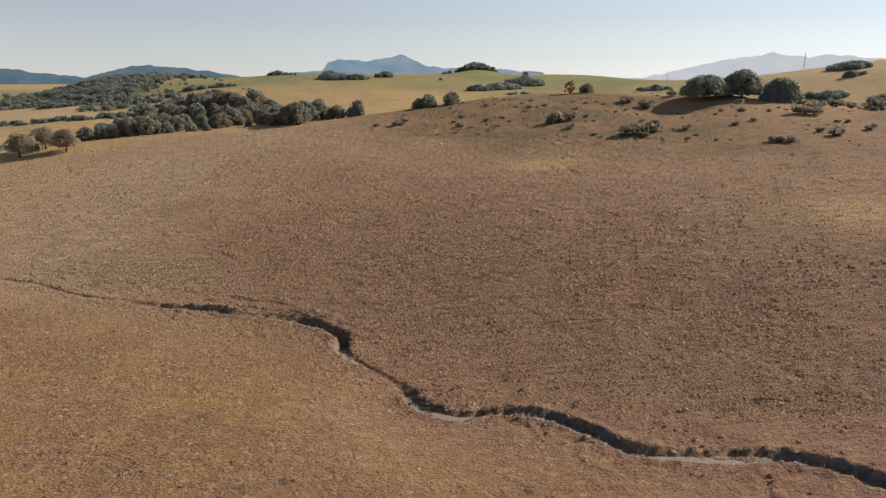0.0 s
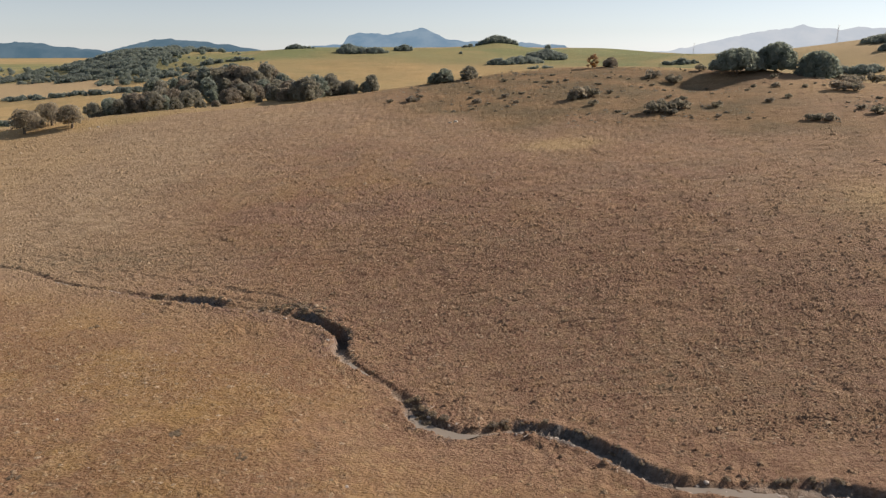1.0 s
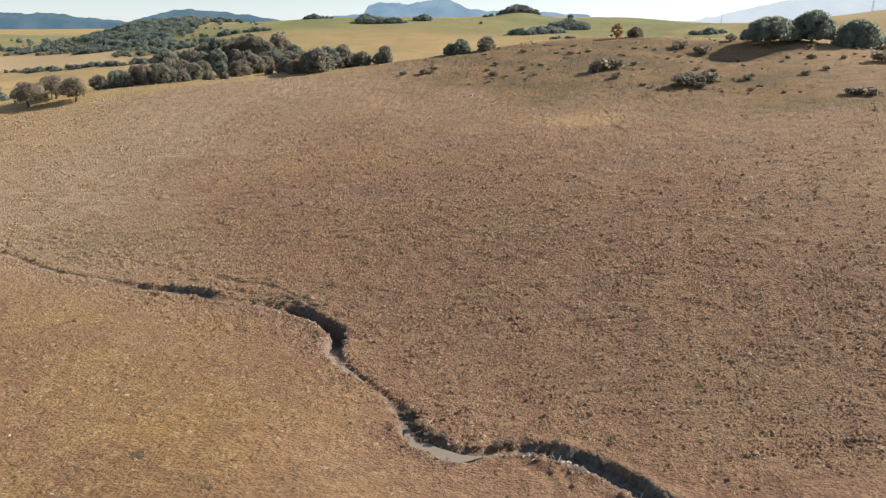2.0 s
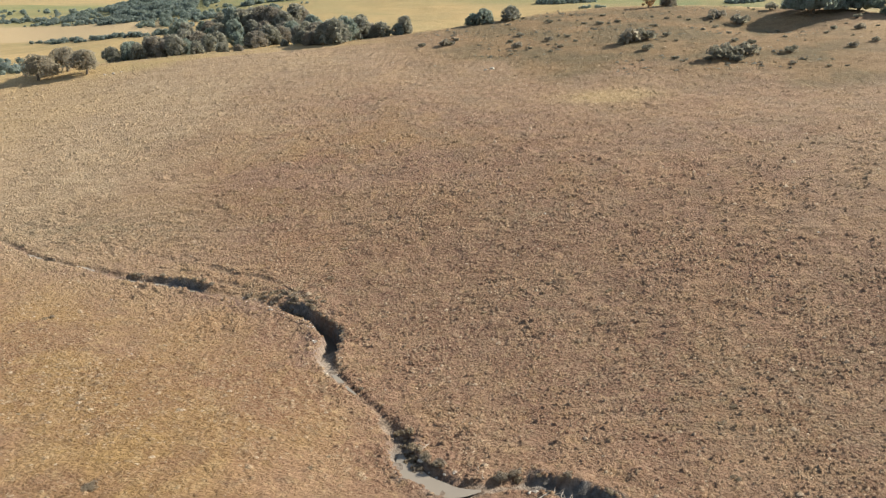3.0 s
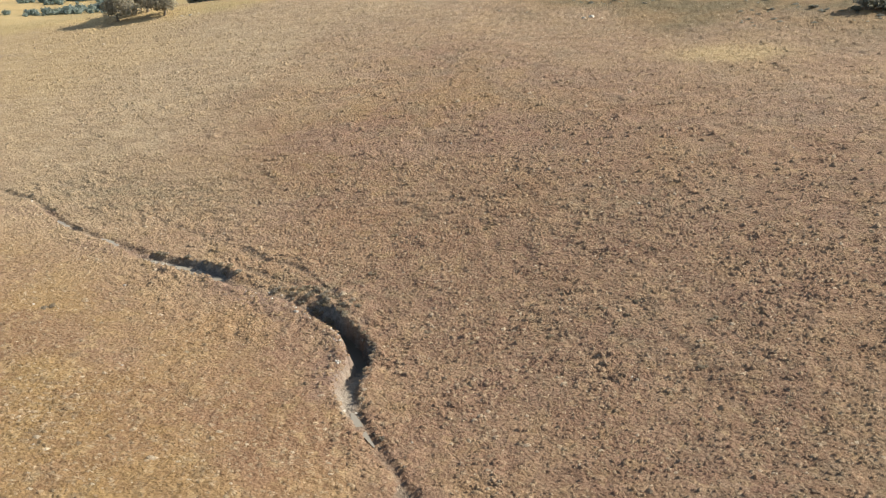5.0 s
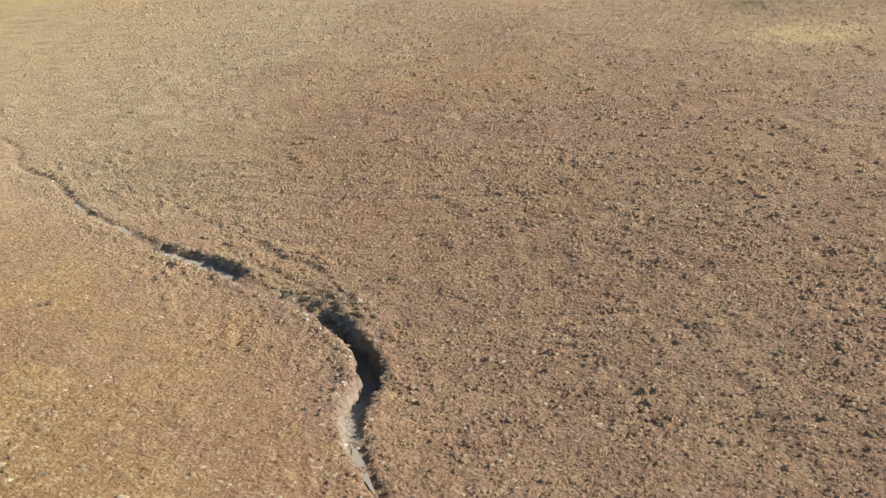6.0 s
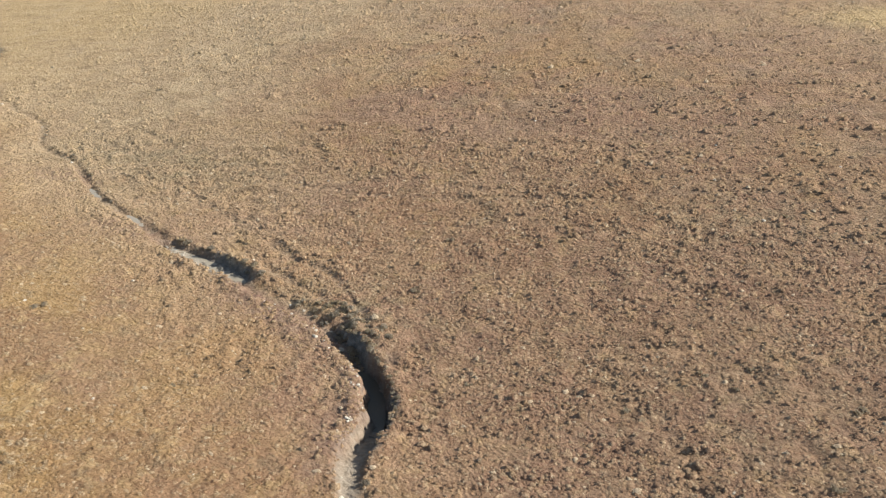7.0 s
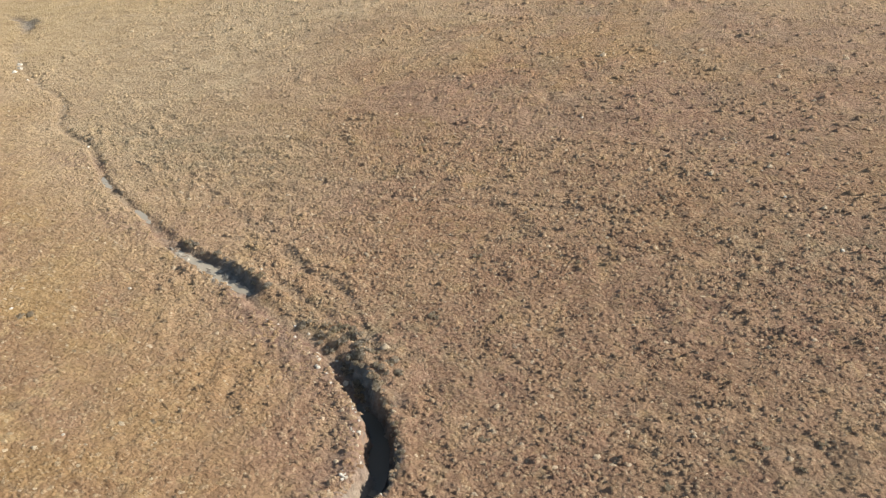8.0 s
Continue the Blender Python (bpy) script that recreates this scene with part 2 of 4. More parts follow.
# ---- the lie of the land ----
def lattice(ix, iy, seed):
    h = (ix * 374761393 + iy * 668265263 + seed * 974711) & 0x7FFFFFFF
    h = ((h ^ (h >> 13)) * 1274126177) & 0x7FFFFFFF
    return ((h ^ (h >> 16)) & 0xFFFF) / 65535.0


def value_noise(x, y, size, seed=0):
    """Smooth noise from -1 to 1, with lumps about size metres across."""
    u, v = np.asarray(x) / size, np.asarray(y) / size
    iu, iv = np.floor(u).astype(np.int64), np.floor(v).astype(np.int64)
    fu, fv = u - iu, v - iv
    fu, fv = fu * fu * (3 - 2 * fu), fv * fv * (3 - 2 * fv)
    a, b = lattice(iu, iv, seed), lattice(iu + 1, iv, seed)
    c, d = lattice(iu, iv + 1, seed), lattice(iu + 1, iv + 1, seed)
    return 2 * ((a * (1 - fu) + b * fu) * (1 - fv) + (c * (1 - fu) + d * fu) * fv) - 1


def step(a, b, x):
    t = np.clip((np.asarray(x, float) - a) / (b - a), 0, 1)
    return t * t * (3 - 2 * t)


def soft(x, k):
    """max(x, 0), rounded over about k metres."""
    return 0.5 * (x + np.sqrt(x * x + k * k))


def bell(x, y, cx, cy, rx, ry):
    return np.exp(-(((x - cx) / rx) ** 2 + ((y - cy) / ry) ** 2))


def crest_y(x):
    along = [-40, -15, 0, 16, 34, 48, 57, 65, 73, 79, 85, 90, 95, 100, 104, 110, 150]
    back = [213, 221, 229, 238, 240, 236, 233, 227, 223, 216, 214, 210, 200, 194, 189, 185, 150]
    return np.interp(x, along, back) + 0.25 * np.minimum(np.asarray(x) + 40, 0)


# The stream's bed from upstream to downstream: x, y, half width, depth.
UPPER_BED = [
    (-116, 129, 0.8, 0.1), (-107, 126.6, 1.2, 0.45), (-99, 119, 0.5, 0.05), (-92, 113.6, 0.6, 0.1), (-81, 107.6, 0.6, 0.14), (-71, 104, 0.5, 0.16), (-64.4, 98.4, 0.45, 0.16),
    (-57.8, 96.4, 0.5, 0.22), (-49.5, 91.3, 0.5, 0.24), (-41.8, 88.2, 0.5, 0.2), (-36.2, 85.7, 0.75, 0.3), (-31.2, 84.6, 0.95, 0.5),
]
LOWER_BED = [
    (-27.8, 83.8, 0.95, 0.6), (-24.6, 82.3, 0.7, 0.15), (-19, 80.5, 0.7, 0.2), (-15.9, 79.0, 0.72, 0.9), (-13.2, 76.9, 0.82, 1.5),
    (-11.2, 74.0, 0.84, 1.45), (-11.0, 71.4, 0.85, 0.6), (-10.2, 69.0, 0.7, 0.3), (-8.4, 66.6, 0.5, 0.22), (-5.2, 63.2, 0.45, 0.22), (-3.2, 60.2, 0.7, 0.42),
    (-2.2, 57.4, 1.0, 0.45), (0.6, 55.4, 1.0, 0.4), (3.6, 55.8, 0.6, 0.3), (6.2, 56.2, 0.8, 0.5), (9.6, 54.6, 0.85, 0.65),
    (12.4, 51.9, 0.8, 0.6), (15.2, 49.4, 0.7, 0.45), (19.2, 48.6, 0.8, 0.3), (23.4, 48.6, 0.8, 0.35), (26.4, 48.7, 0.8, 0.55),
    (29.4, 47.1, 0.9, 0.7), (32.2, 44.3, 0.95, 0.75), (38, 40.5, 0.9, 0.7), (48, 36, 0.9, 0.6),
]
BED = UPPER_BED + LOWER_BED


def smooth_line(rows, per=14):
    rows = np.array(rows, float)
    ext = np.vstack([2 * rows[0] - rows[1], rows, 2 * rows[-1] - rows[-2]])
    out = []
    for p0, p1, p2, p3 in zip(ext, ext[1:], ext[2:], ext[3:]):
        for t in np.arange(per) / per:
            out.append(0.5 * (2 * p1 + (p2 - p0) * t + (2 * p0 - 5 * p1 + 4 * p2 - p3) * t**2 + (3 * p1 - p0 - 3 * p2 + p3) * t**3))
    return np.array(out)


BED_LINE = smooth_line(BED)


def bed_at(x, y):
    """Distance to the stream's line (left of the flow is positive), half width and depth there, for arrays of places."""
    x, y = np.asarray(x, float).ravel(), np.asarray(y, float).ravel()
    away, half, deep, along = np.full(x.shape, 99.0), np.ones(x.shape), np.zeros(x.shape), np.zeros(x.shape)
    near = np.zeros(x.shape, bool)
    near[(x > -120) & (x < 50) & (y > 28) & (y < 140)] = True
    v = y + 0.5 * x - 68
    near &= (v > -26) & (v < 18)
    index = np.nonzero(near)[0]
    line, way = BED_LINE[:, :2], np.gradient(BED_LINE[:, :2], axis=0)
    for part_index in np.array_split(index, max(1, len(index) // 20000)):
        px, py = x[part_index, None] - line[None, :, 0], y[part_index, None] - line[None, :, 1]
        k = (px * px + py * py).argmin(1)
        rows = np.arange(len(k))
        side = np.sign(way[k, 0] * py[rows, k] - way[k, 1] * px[rows, k])
        away[part_index] = side * np.sqrt(px[rows, k] ** 2 + py[rows, k] ** 2)
        half[part_index], deep[part_index], along[part_index] = BED_LINE[k, 2], BED_LINE[k, 3], k
    return away, half, deep, along


# Cattle paths trodden into the sward.
TRACKS = [
    [(-28.1, 88.6), (-24.7, 86.9), (-22.1, 86.3), (-19.8, 85.1), (-17.6, 83.1), (-16.2, 81.7), (-15.1, 80.4), (-13.7, 79.0), (-12.4, 78.2)],
    [(-25.5, 84.9), (-23.3, 84.2), (-21.4, 83.5), (-19.7, 82.7), (-18.0, 81.6), (-16.4, 80.4)],
    [(-70.1, 103.6), (-63.9, 103.0), (-57.5, 101.3), (-52.5, 99.5), (-45.0, 96.3), (-39.4, 93.4), (-35.5, 91.7), (-33.1, 90.7), (-28.1, 88.6)],
    [(-36, 98.4), (-28, 97.6), (-20.7, 97.7), (-16.5, 98.1), (-11.8, 98.9), (-8.1, 99.4), (-3.9, 100.2), (1.0, 102.0), (5.2, 103.2), (16, 105.4)],
    [(-60, 106), (-52, 103.5), (-46, 100.6), (-40.5, 97), (-36, 93.6)],
    [(-22, 76.2), (-20.5, 74.4), (-19.6, 72), (-18.8, 69.5), (-18.6, 66)],
    [(-8, 75), (-5, 71), (0, 67), (7, 64.5), (14, 63.5)],
    [(14, 59), (20, 56), (28, 53.5), (36, 52)],
]
TRACK_LINES = [smooth_line(t, 8) for t in TRACKS]


def trodden(x, y):
    """How much of a cattle path lies at each place, from 0 to 1."""
    x, y = np.asarray(x, float).ravel(), np.asarray(y, float).ravel()
    out = np.zeros(x.shape)
    for k, line in enumerate(TRACK_LINES):
        worn = (1.0, 1.0, 0.45, 0.8, 0.4, 0.4, 0.35, 0.35)[k]
        lo, hi = line.min(0) - 1, line.max(0) + 1
        inside = np.nonzero((x > lo[0]) & (x < hi[0]) & (y > lo[1]) & (y < hi[1]))[0]
        for q in np.array_split(inside, max(1, len(inside) // 20000)):
            wob = 0.25 * value_noise(x[q], y[q], 1.7, 41)
            d = np.sqrt(((x[q, None] - line[None, :, 0]) ** 2 + (y[q, None] - line[None, :, 1]) ** 2).min(1)) + wob
            out[q] = np.maximum(out[q], worn * step(0.55, 0.15, d))
    return out


def land(x, y):
    """Height of the open ground, without the stream's cut."""
    x, y = np.asarray(x, float), np.asarray(y, float)
    v = y + 0.5 * x - 68
    vs = v + 10 * step(-14, 0, x)
    z = 0.3 + 0.125 * soft(v - 3, 7) + 5.5 * np.tanh(0.11 * soft(-vs - 3, 5) / 5.5)
    z = z + 0.5 * value_noise(x, y, 45, 3) + 0.18 * value_noise(x, y, 14, 4)
    u = y - crest_y(x)
    z = z + 1.0 * step(-40, -95, x) * step(40, 100, v) + 10.0 * bell(x, y, -90, 275, 42, 28) - 2.2 * bell(x, y, 64, 203, 13, 11) + 0.8 * bell(x, y, 82, 214, 10, 9)
    z = z - 0.185 * soft(u - 3, 7) - 0.05 * soft(x - 95, 20) - 0.10 * soft(u - 120, 40)
    # the country beyond the crest
    far = -9 + 38 * step(330, 900, y) * step(-430, -170, x) - 9 * step(600, 900, y) * step(140, 330, x) + 14 * step(600, 1000, y) * step(-200, -600, x)
    far = far + 25 * bell(x, y, -374, 850, 95, 130) + 40 * bell(x, y, 470, 590, 190, 170) + 7 * bell(x, y, 40, 860, 28, 30)
    far = far + 3.0 * value_noise(x, y, 260, 7) + 2.0 * value_noise(x, y, 90, 8) + 0.8 * value_noise(x, y, 36, 9)
    far = far - 25 * step(1300, 2600, np.hypot(x, y)) - 12 * step(-150, -600, x) * step(0, 500, 500 - np.abs(y - 300))
    mixed = 0.5 * (z + far + np.sqrt((z - far) ** 2 + 30))
    return np.where(y < 150, z, mixed + (z - mixed) * step(200, 150, y))


def cut(away, half, deep):
    """Depth of the stream's cut: a steep outer bank (positive side) and a laid-back inner one."""
    return deep * np.where(away > 0, 1 - step(0.90, 1.03, away / half), 1 - step(0.55, 1.08, -away / (half * 0.95)))


def crumbled(x, y, away, half):
    """Distance to the stream's line as the broken banks have it: bitten out and slumped."""
    x, y = np.asarray(x, float).ravel(), np.asarray(y, float).ravel()
    near = np.abs(away) < 4
    bite = np.zeros(x.shape)
    bite[near] = 0.20 * value_noise(x[near], y[near], 1.5, 33) + 0.13 * value_noise(x[near], y[near], 0.55, 34)
    return away + bite * np.clip(half, 0.5, 1.0) * np.where(away < 0, 1.6, 1.0)


def hummocks(x, y, away, deep):
    """Spoil and worn ridges beside the stream, and the slumped clods on its banks."""
    x, y = np.asarray(x, float).ravel(), np.asarray(y, float).ravel()
    out = 0.30 * bell(x, y, -17.6, 81.7, 3.2, 1.6) + 0.34 * bell(x, y, -14.2, 79.6, 1.6, 1.3)
    close = np.abs(away) < 3
    edge = np.exp(-((np.abs(away[close]) - 1.25) / 0.55) ** 2)
    out[close] += step(0.1, 0.6, deep[close]) * edge * (0.10 + 0.16 * np.abs(value_noise(x[close], y[close], 0.8, 35)))
    return out


def ground_z(x, y):
    z = land(x, y)
    away, half, deep, _ = bed_at(x, y)
    shaped = cut(crumbled(x, y, away, half), half, deep) + 0.17 * trodden(x, y) - hummocks(x, y, away, deep)
    return z - shaped.reshape(np.shape(z))


def z_at(x, y):
    return float(ground_z(np.array([x]), np.array([y]))[0])


def mesh_from(name, verts, faces, material, smooth=False):
    me = bpy.data.meshes.new(name)
    verts, faces = np.asarray(verts, np.float32), np.asarray(faces, np.int32)
    me.vertices.add(len(verts))
    me.vertices.foreach_set("co", verts.ravel())
    me.loops.add(faces.size)
    me.loops.foreach_set("vertex_index", faces.ravel())
    me.polygons.add(len(faces))
    me.polygons.foreach_set("loop_start", np.arange(0, faces.size, faces.shape[1], dtype=np.int32))
    me.update(calc_edges=True)
    me.polygons.foreach_set("use_smooth", np.full(len(faces), smooth, bool))
    me.materials.append(material)
    me.validate()
    return me


def cover_masks(x, y):
    """What grows where, and where the gully's shade is painted, as values from 0 to 1."""
    v = y + 0.5 * x - 68
    vs = v + 10 * step(-14, 0, x)
    rough = 5 * value_noise(x, y, 16, 11) + 3 * value_noise(x, y, 6, 12)
    away, half, deep, along = bed_at(x, y)
    bank = np.abs(crumbled(x, y, away, half)) / half + 0.35 * value_noise(x, y, 1.5, 13)
    u = y - crest_y(x)
    hedge = y - 568 + 0.367 * (x + 350) + 0.5 * rough
    return {
        "gold": step(-1.0, -8, vs + 0.5 * rough) * step(-70, -45, vs + rough) * (0.65 + 0.35 * value_noise(x, y, 9, 14)),
        "straw": np.clip(bell(x, y, 21.0, 148.0, 8.0, 4.2) * 1.5 + bell(x, y, 66, 107, 12, 8) + 0.8 * bell(x, y, 90, 186, 20, 14) + step(-70, -105, x + 1.5 * rough) * 0.7 + 0.9 * step(-5, -2.5, u + 0.2 * rough) * step(2, 0, u) * step(-30, -48, x), 0, 1),
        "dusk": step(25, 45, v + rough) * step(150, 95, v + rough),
        "scrub": step(90, 118, v + 0.35 * x * (x < 0) + 2 * rough) * step(-45, 5, x + rough) * (1 - 0.75 * step(62, 88, x + 0.5 * rough)),
        "weedy": np.clip(0.4 * bell(x, y, 7, 80, 12, 6) + bell(x, y, 57, 107, 10, 7) + 0.8 * bell(x, y, 7, 99, 7, 4) + bell(x, y, -18, 83, 7, 2.6) + 0.6 * bell(x, y, 22, 66, 14, 8) + bell(x, y, -48, 99, 16, 5), 0, 1),
        "upper": np.clip(step(44, 95, v + 1.5 * rough) * 0.9 + step(-40, -75, x + 2 * rough) * step(4, 22, v + rough), 0, 1),
        "russet": step(-30, 2, x + 1.5 * rough) * step(95, 25, v + rough) * step(-14, -2, vs + 0.5 * rough),
        "pale": np.clip(step(-22, -62, x + 2 * rough) * step(-20, 4, v + rough) * (1 - 0.5 * step(60, 90, v)) + 0.3 * step(60, 110, v + rough) * step(20, -30, x + rough), 0, 1),
        # Painted shade: bed and banks wherever the cut is deep.
        "gully_shade": step(1.45, 1.0, bank) * step(0.3, 0.6, deep),
        "silt": step(0.95, 0.65, np.abs(away + 0.1) / half + 0.15 * value_noise(x, y, 0.9, 19)) * step(74.2, 72.6, y) * step(66.2, 68.4, y) * step(-13, -12.4, x) * step(-8, -9, x),
        "bare": np.clip(step(-3.6, -1.2, away + 0.9 * value_noise(x, y, 2.4, 18)) * step(0.2, -0.4, away) * step(-31, -26, x) * step(-10.5, -12.5, x) + 0.8 * bell(x, y, -40, 86.6, 7, 1.6) + 0.7 * bell(x, y, -55, 93.6, 5, 1.8), 0, 1),
        "mud": np.clip(step(0.80, 0.45, bank) * (0.35 + 0.65 * step(0.16, 0.3, deep)) + 0.35 * trodden(x, y), 0, 1),
        "far": step(-4, 9, u + rough + 13 * step(-65, -100, x)),
        "green": np.clip((1.6 * bell(x, y, -190, 850, 80, 140) + 1.15 * bell(x, y, 190, 800, 120, 190) + 0.8 * bell(x, y, 20, 830, 60, 60)) * (0.8 + 0.5 * value_noise(x, y, 45, 16) + 0.3 * value_noise(x, y, 18, 17)) + 0.9 * bell(x, y, -640, 1000, 230, 260) + 0.5 * step(0.1, 0.6, value_noise(x, y, 150, 15)) * step(330, 450, y), 0, 0.95),
        "tan": np.maximum(step(0, 6, hedge) * step(1.04, 0.98, hedge / (8 + 112 * step(-250, -330, x))), 0.85 * bell(x, y, 390, 590, 140, 110)),
    }


def covers(me, x, y, repeat=1):
    for name, mask in cover_masks(x, y).items():
        me.attributes.new(name, "FLOAT", "POINT").data.foreach_set("value", np.repeat(np.clip(mask, 0, 1), repeat).astype(np.float32))


def spaced(stops):
    """Coordinates from (start, end, spacing at start, spacing at end) stretches."""
    out = []
    for a, b, da, db in stops:
        p = a
        while p < b - 1e-6:
            out.append(p)
            p += da + (db - da) * (p - a) / (b - a)
    return np.array(out + [stops[-1][1]])


def lumps(x, y):
    """The sward's own relief: rounded clods with creases between them."""
    s, t = 0.985 * x + 0.17 * y, 0.985 * y - 0.17 * x  # along and across the cattle terraces
    drawn = 1.0 - 0.5 * step(-6, 8, y + 0.5 * x - 68)
    a, b = value_noise(drawn * s + 0.2 * t, t - 0.12 * s * drawn, 1.15, 21), value_noise(drawn * s - 0.2 * t, t + 0.1 * s * drawn, 0.6, 22)
    c = value_noise(x, y, 2.9, 23)
    trod_short = 1 - 0.5 * step(-2, -9, y + 0.5 * x - 68 + 10 * step(-14, 0, x))
    return (0.16 * np.abs(a) + 0.15 * np.abs(b) - 0.08) * (1.0 + 0.6 * c) * trod_short


def build_ground():
    xs = spaced([(-4700, -500, 420, 26), (-500, -115, 14, 2.0), (-115, -75, 1.2, 0.6), (-75, -45, 0.5, 0.25), (-45, 36, 0.25, 0.25), (36, 110, 0.4, 1.8), (110, 600, 2.5, 18), (600, 4700, 26, 420)])
    ys = spaced([(-4700, -200, 420, 40), (-200, 30, 30, 2), (30, 43, 1.0, 0.4), (43, 100, 0.25, 0.25), (100, 160, 0.27, 0.95), (160, 290, 1.0, 2.4), (290, 1200, 5, 20), (1200, 4750, 25, 420)])
    gx, gy = np.meshgrid(xs, ys)
    x, y = gx.ravel(), gy.ravel()
    z = ground_z(x, y)
    near = step(300, 150, np.hypot(x, y - 60))
    z = z + near * lumps(x, y)
    n, m = len(xs), len(ys)
    i = (np.arange(m - 1)[:, None] * n + np.arange(n - 1)[None, :]).ravel()
    me = mesh_from("ground", np.stack([x, y, z], 1), np.stack([i, i + 1, i + n + 1, i + n], 1), GROUND, True)
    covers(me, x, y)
    return tagged(new("ground", me), "rolling dry russet pasture cut by a narrow stream gully", "ground", kind="structure")


ground = build_ground()


# ---- plants ----
def part(name, me, parent, label=""):
    ob = new(name, me)
    ob.parent = parent
    return tagged(ob, label)


def blob(rng, rings=5, seg=8, rough=0.25):
    """A lumpy closed ball of about unit radius: vertices and triangles."""
    verts = [(0, 0, -1)]
    for r in range(1, rings):
        a = math.pi * (r / rings - 0.5)
        for s in range(seg):
            b = 2 * math.pi * (s + 0.5 * (r % 2)) / seg
            verts.append((math.cos(a) * math.cos(b), math.cos(a) * math.sin(b), math.sin(a)))
    verts.append((0, 0, 1))
    faces, top = [], len(verts) - 1
    for s in range(seg):
        t = (s + 1) % seg
        faces.append((0, 1 + t, 1 + s))
        for r in range(rings - 2):
            a, b = 1 + r * seg, 1 + (r + 1) * seg
            faces += [(a + s, a + t, b + t), (a + s, b + t, b + s)]
        faces.append((1 + (rings - 2) * seg + s, 1 + (rings - 2) * seg + t, top))
    verts = np.array(verts) * (1 + rough * (rng.random(len(verts))[:, None] - 0.5))
    return verts, np.array(faces)


def leafy(rng, centres, radii, leaves, size, core=0.78, squash=0.85, rings=5, seg=8):
    """A crown: around each centre a dark lumpy core and many small folded sprays of leaves."""
    vs, fs, count = [], [], 0
    for c, r in zip(centres, radii):
        v, f = blob(rng, rings, seg)
        v = v * r * core * np.array([1, 1, squash]) + c
        vs.append(v), fs.append(f + count)
        count += len(v)
        k = max(6, int(leaves * r * r))
        d = rng.normal(size=(k, 3))
        d /= np.linalg.norm(d, axis=1)[:, None]
        d[:, 2] = np.where(d[:, 2] < -0.5, -d[:, 2], d[:, 2])
        p = c + d * (r * (0.84 + 0.22 * rng.random(k)))[:, None] * np.array([1, 1, squash])
        t = rng.normal(size=(k, 3))
        t -= (t * d).sum(1)[:, None] * d * 0.6
        t /= np.linalg.norm(t, axis=1)[:, None]
        b = np.cross(d, t) + 0.35 * rng.normal(size=(k, 3))
        s = (size * (0.6 + 0.8 * rng.random(k)))[:, None]
        quad = np.stack([p - t * s, p + b * s * 0.7 + d * s * 0.35, p + t * s, p - b * s * 0.7 + d * s * 0.15], 1)
        tri = np.array([[0, 1, 2], [0, 2, 3]])
        fs.append((count + 4 * np.arange(k)[:, None, None] + tri[None]).reshape(-1, 3))
        vs.append(quad.reshape(-1, 3))
        count += 4 * k
    return np.vstack(vs), np.vstack(fs)


def tube(points, radii, seg=7):
    """A tapered limb along points."""
    vs, fs = [], []
    pts = np.array(points, float)
    way = np.gradient(pts, axis=0)
    for p, w, r in zip(pts, way, radii):
        w = w / (np.linalg.norm(w) + 1e-9)
        side = np.cross(w, (0.3, 1, 0.2))
        side /= np.linalg.norm(side) + 1e-9
        up = np.cross(w, side)
        for s in range(seg):
            a = 2 * math.pi * s / seg
            vs.append(p + r * (math.cos(a) * side + math.sin(a) * up))
    for i in range(len(pts) - 1):
        for s in range(seg):
            t = (s + 1) % seg
            fs += [(i * seg + s, i * seg + t, (i + 1) * seg + t), (i * seg + s, (i + 1) * seg + t, (i + 1) * seg + s)]
    return np.array(vs), np.array(fs)


def joined(pieces):
    vs, fs, n = [], [], 0
    for v, f in pieces:
        vs.append(v), fs.append(f + n)
        n += len(v)
    return np.vstack(vs), np.vstack(fs)


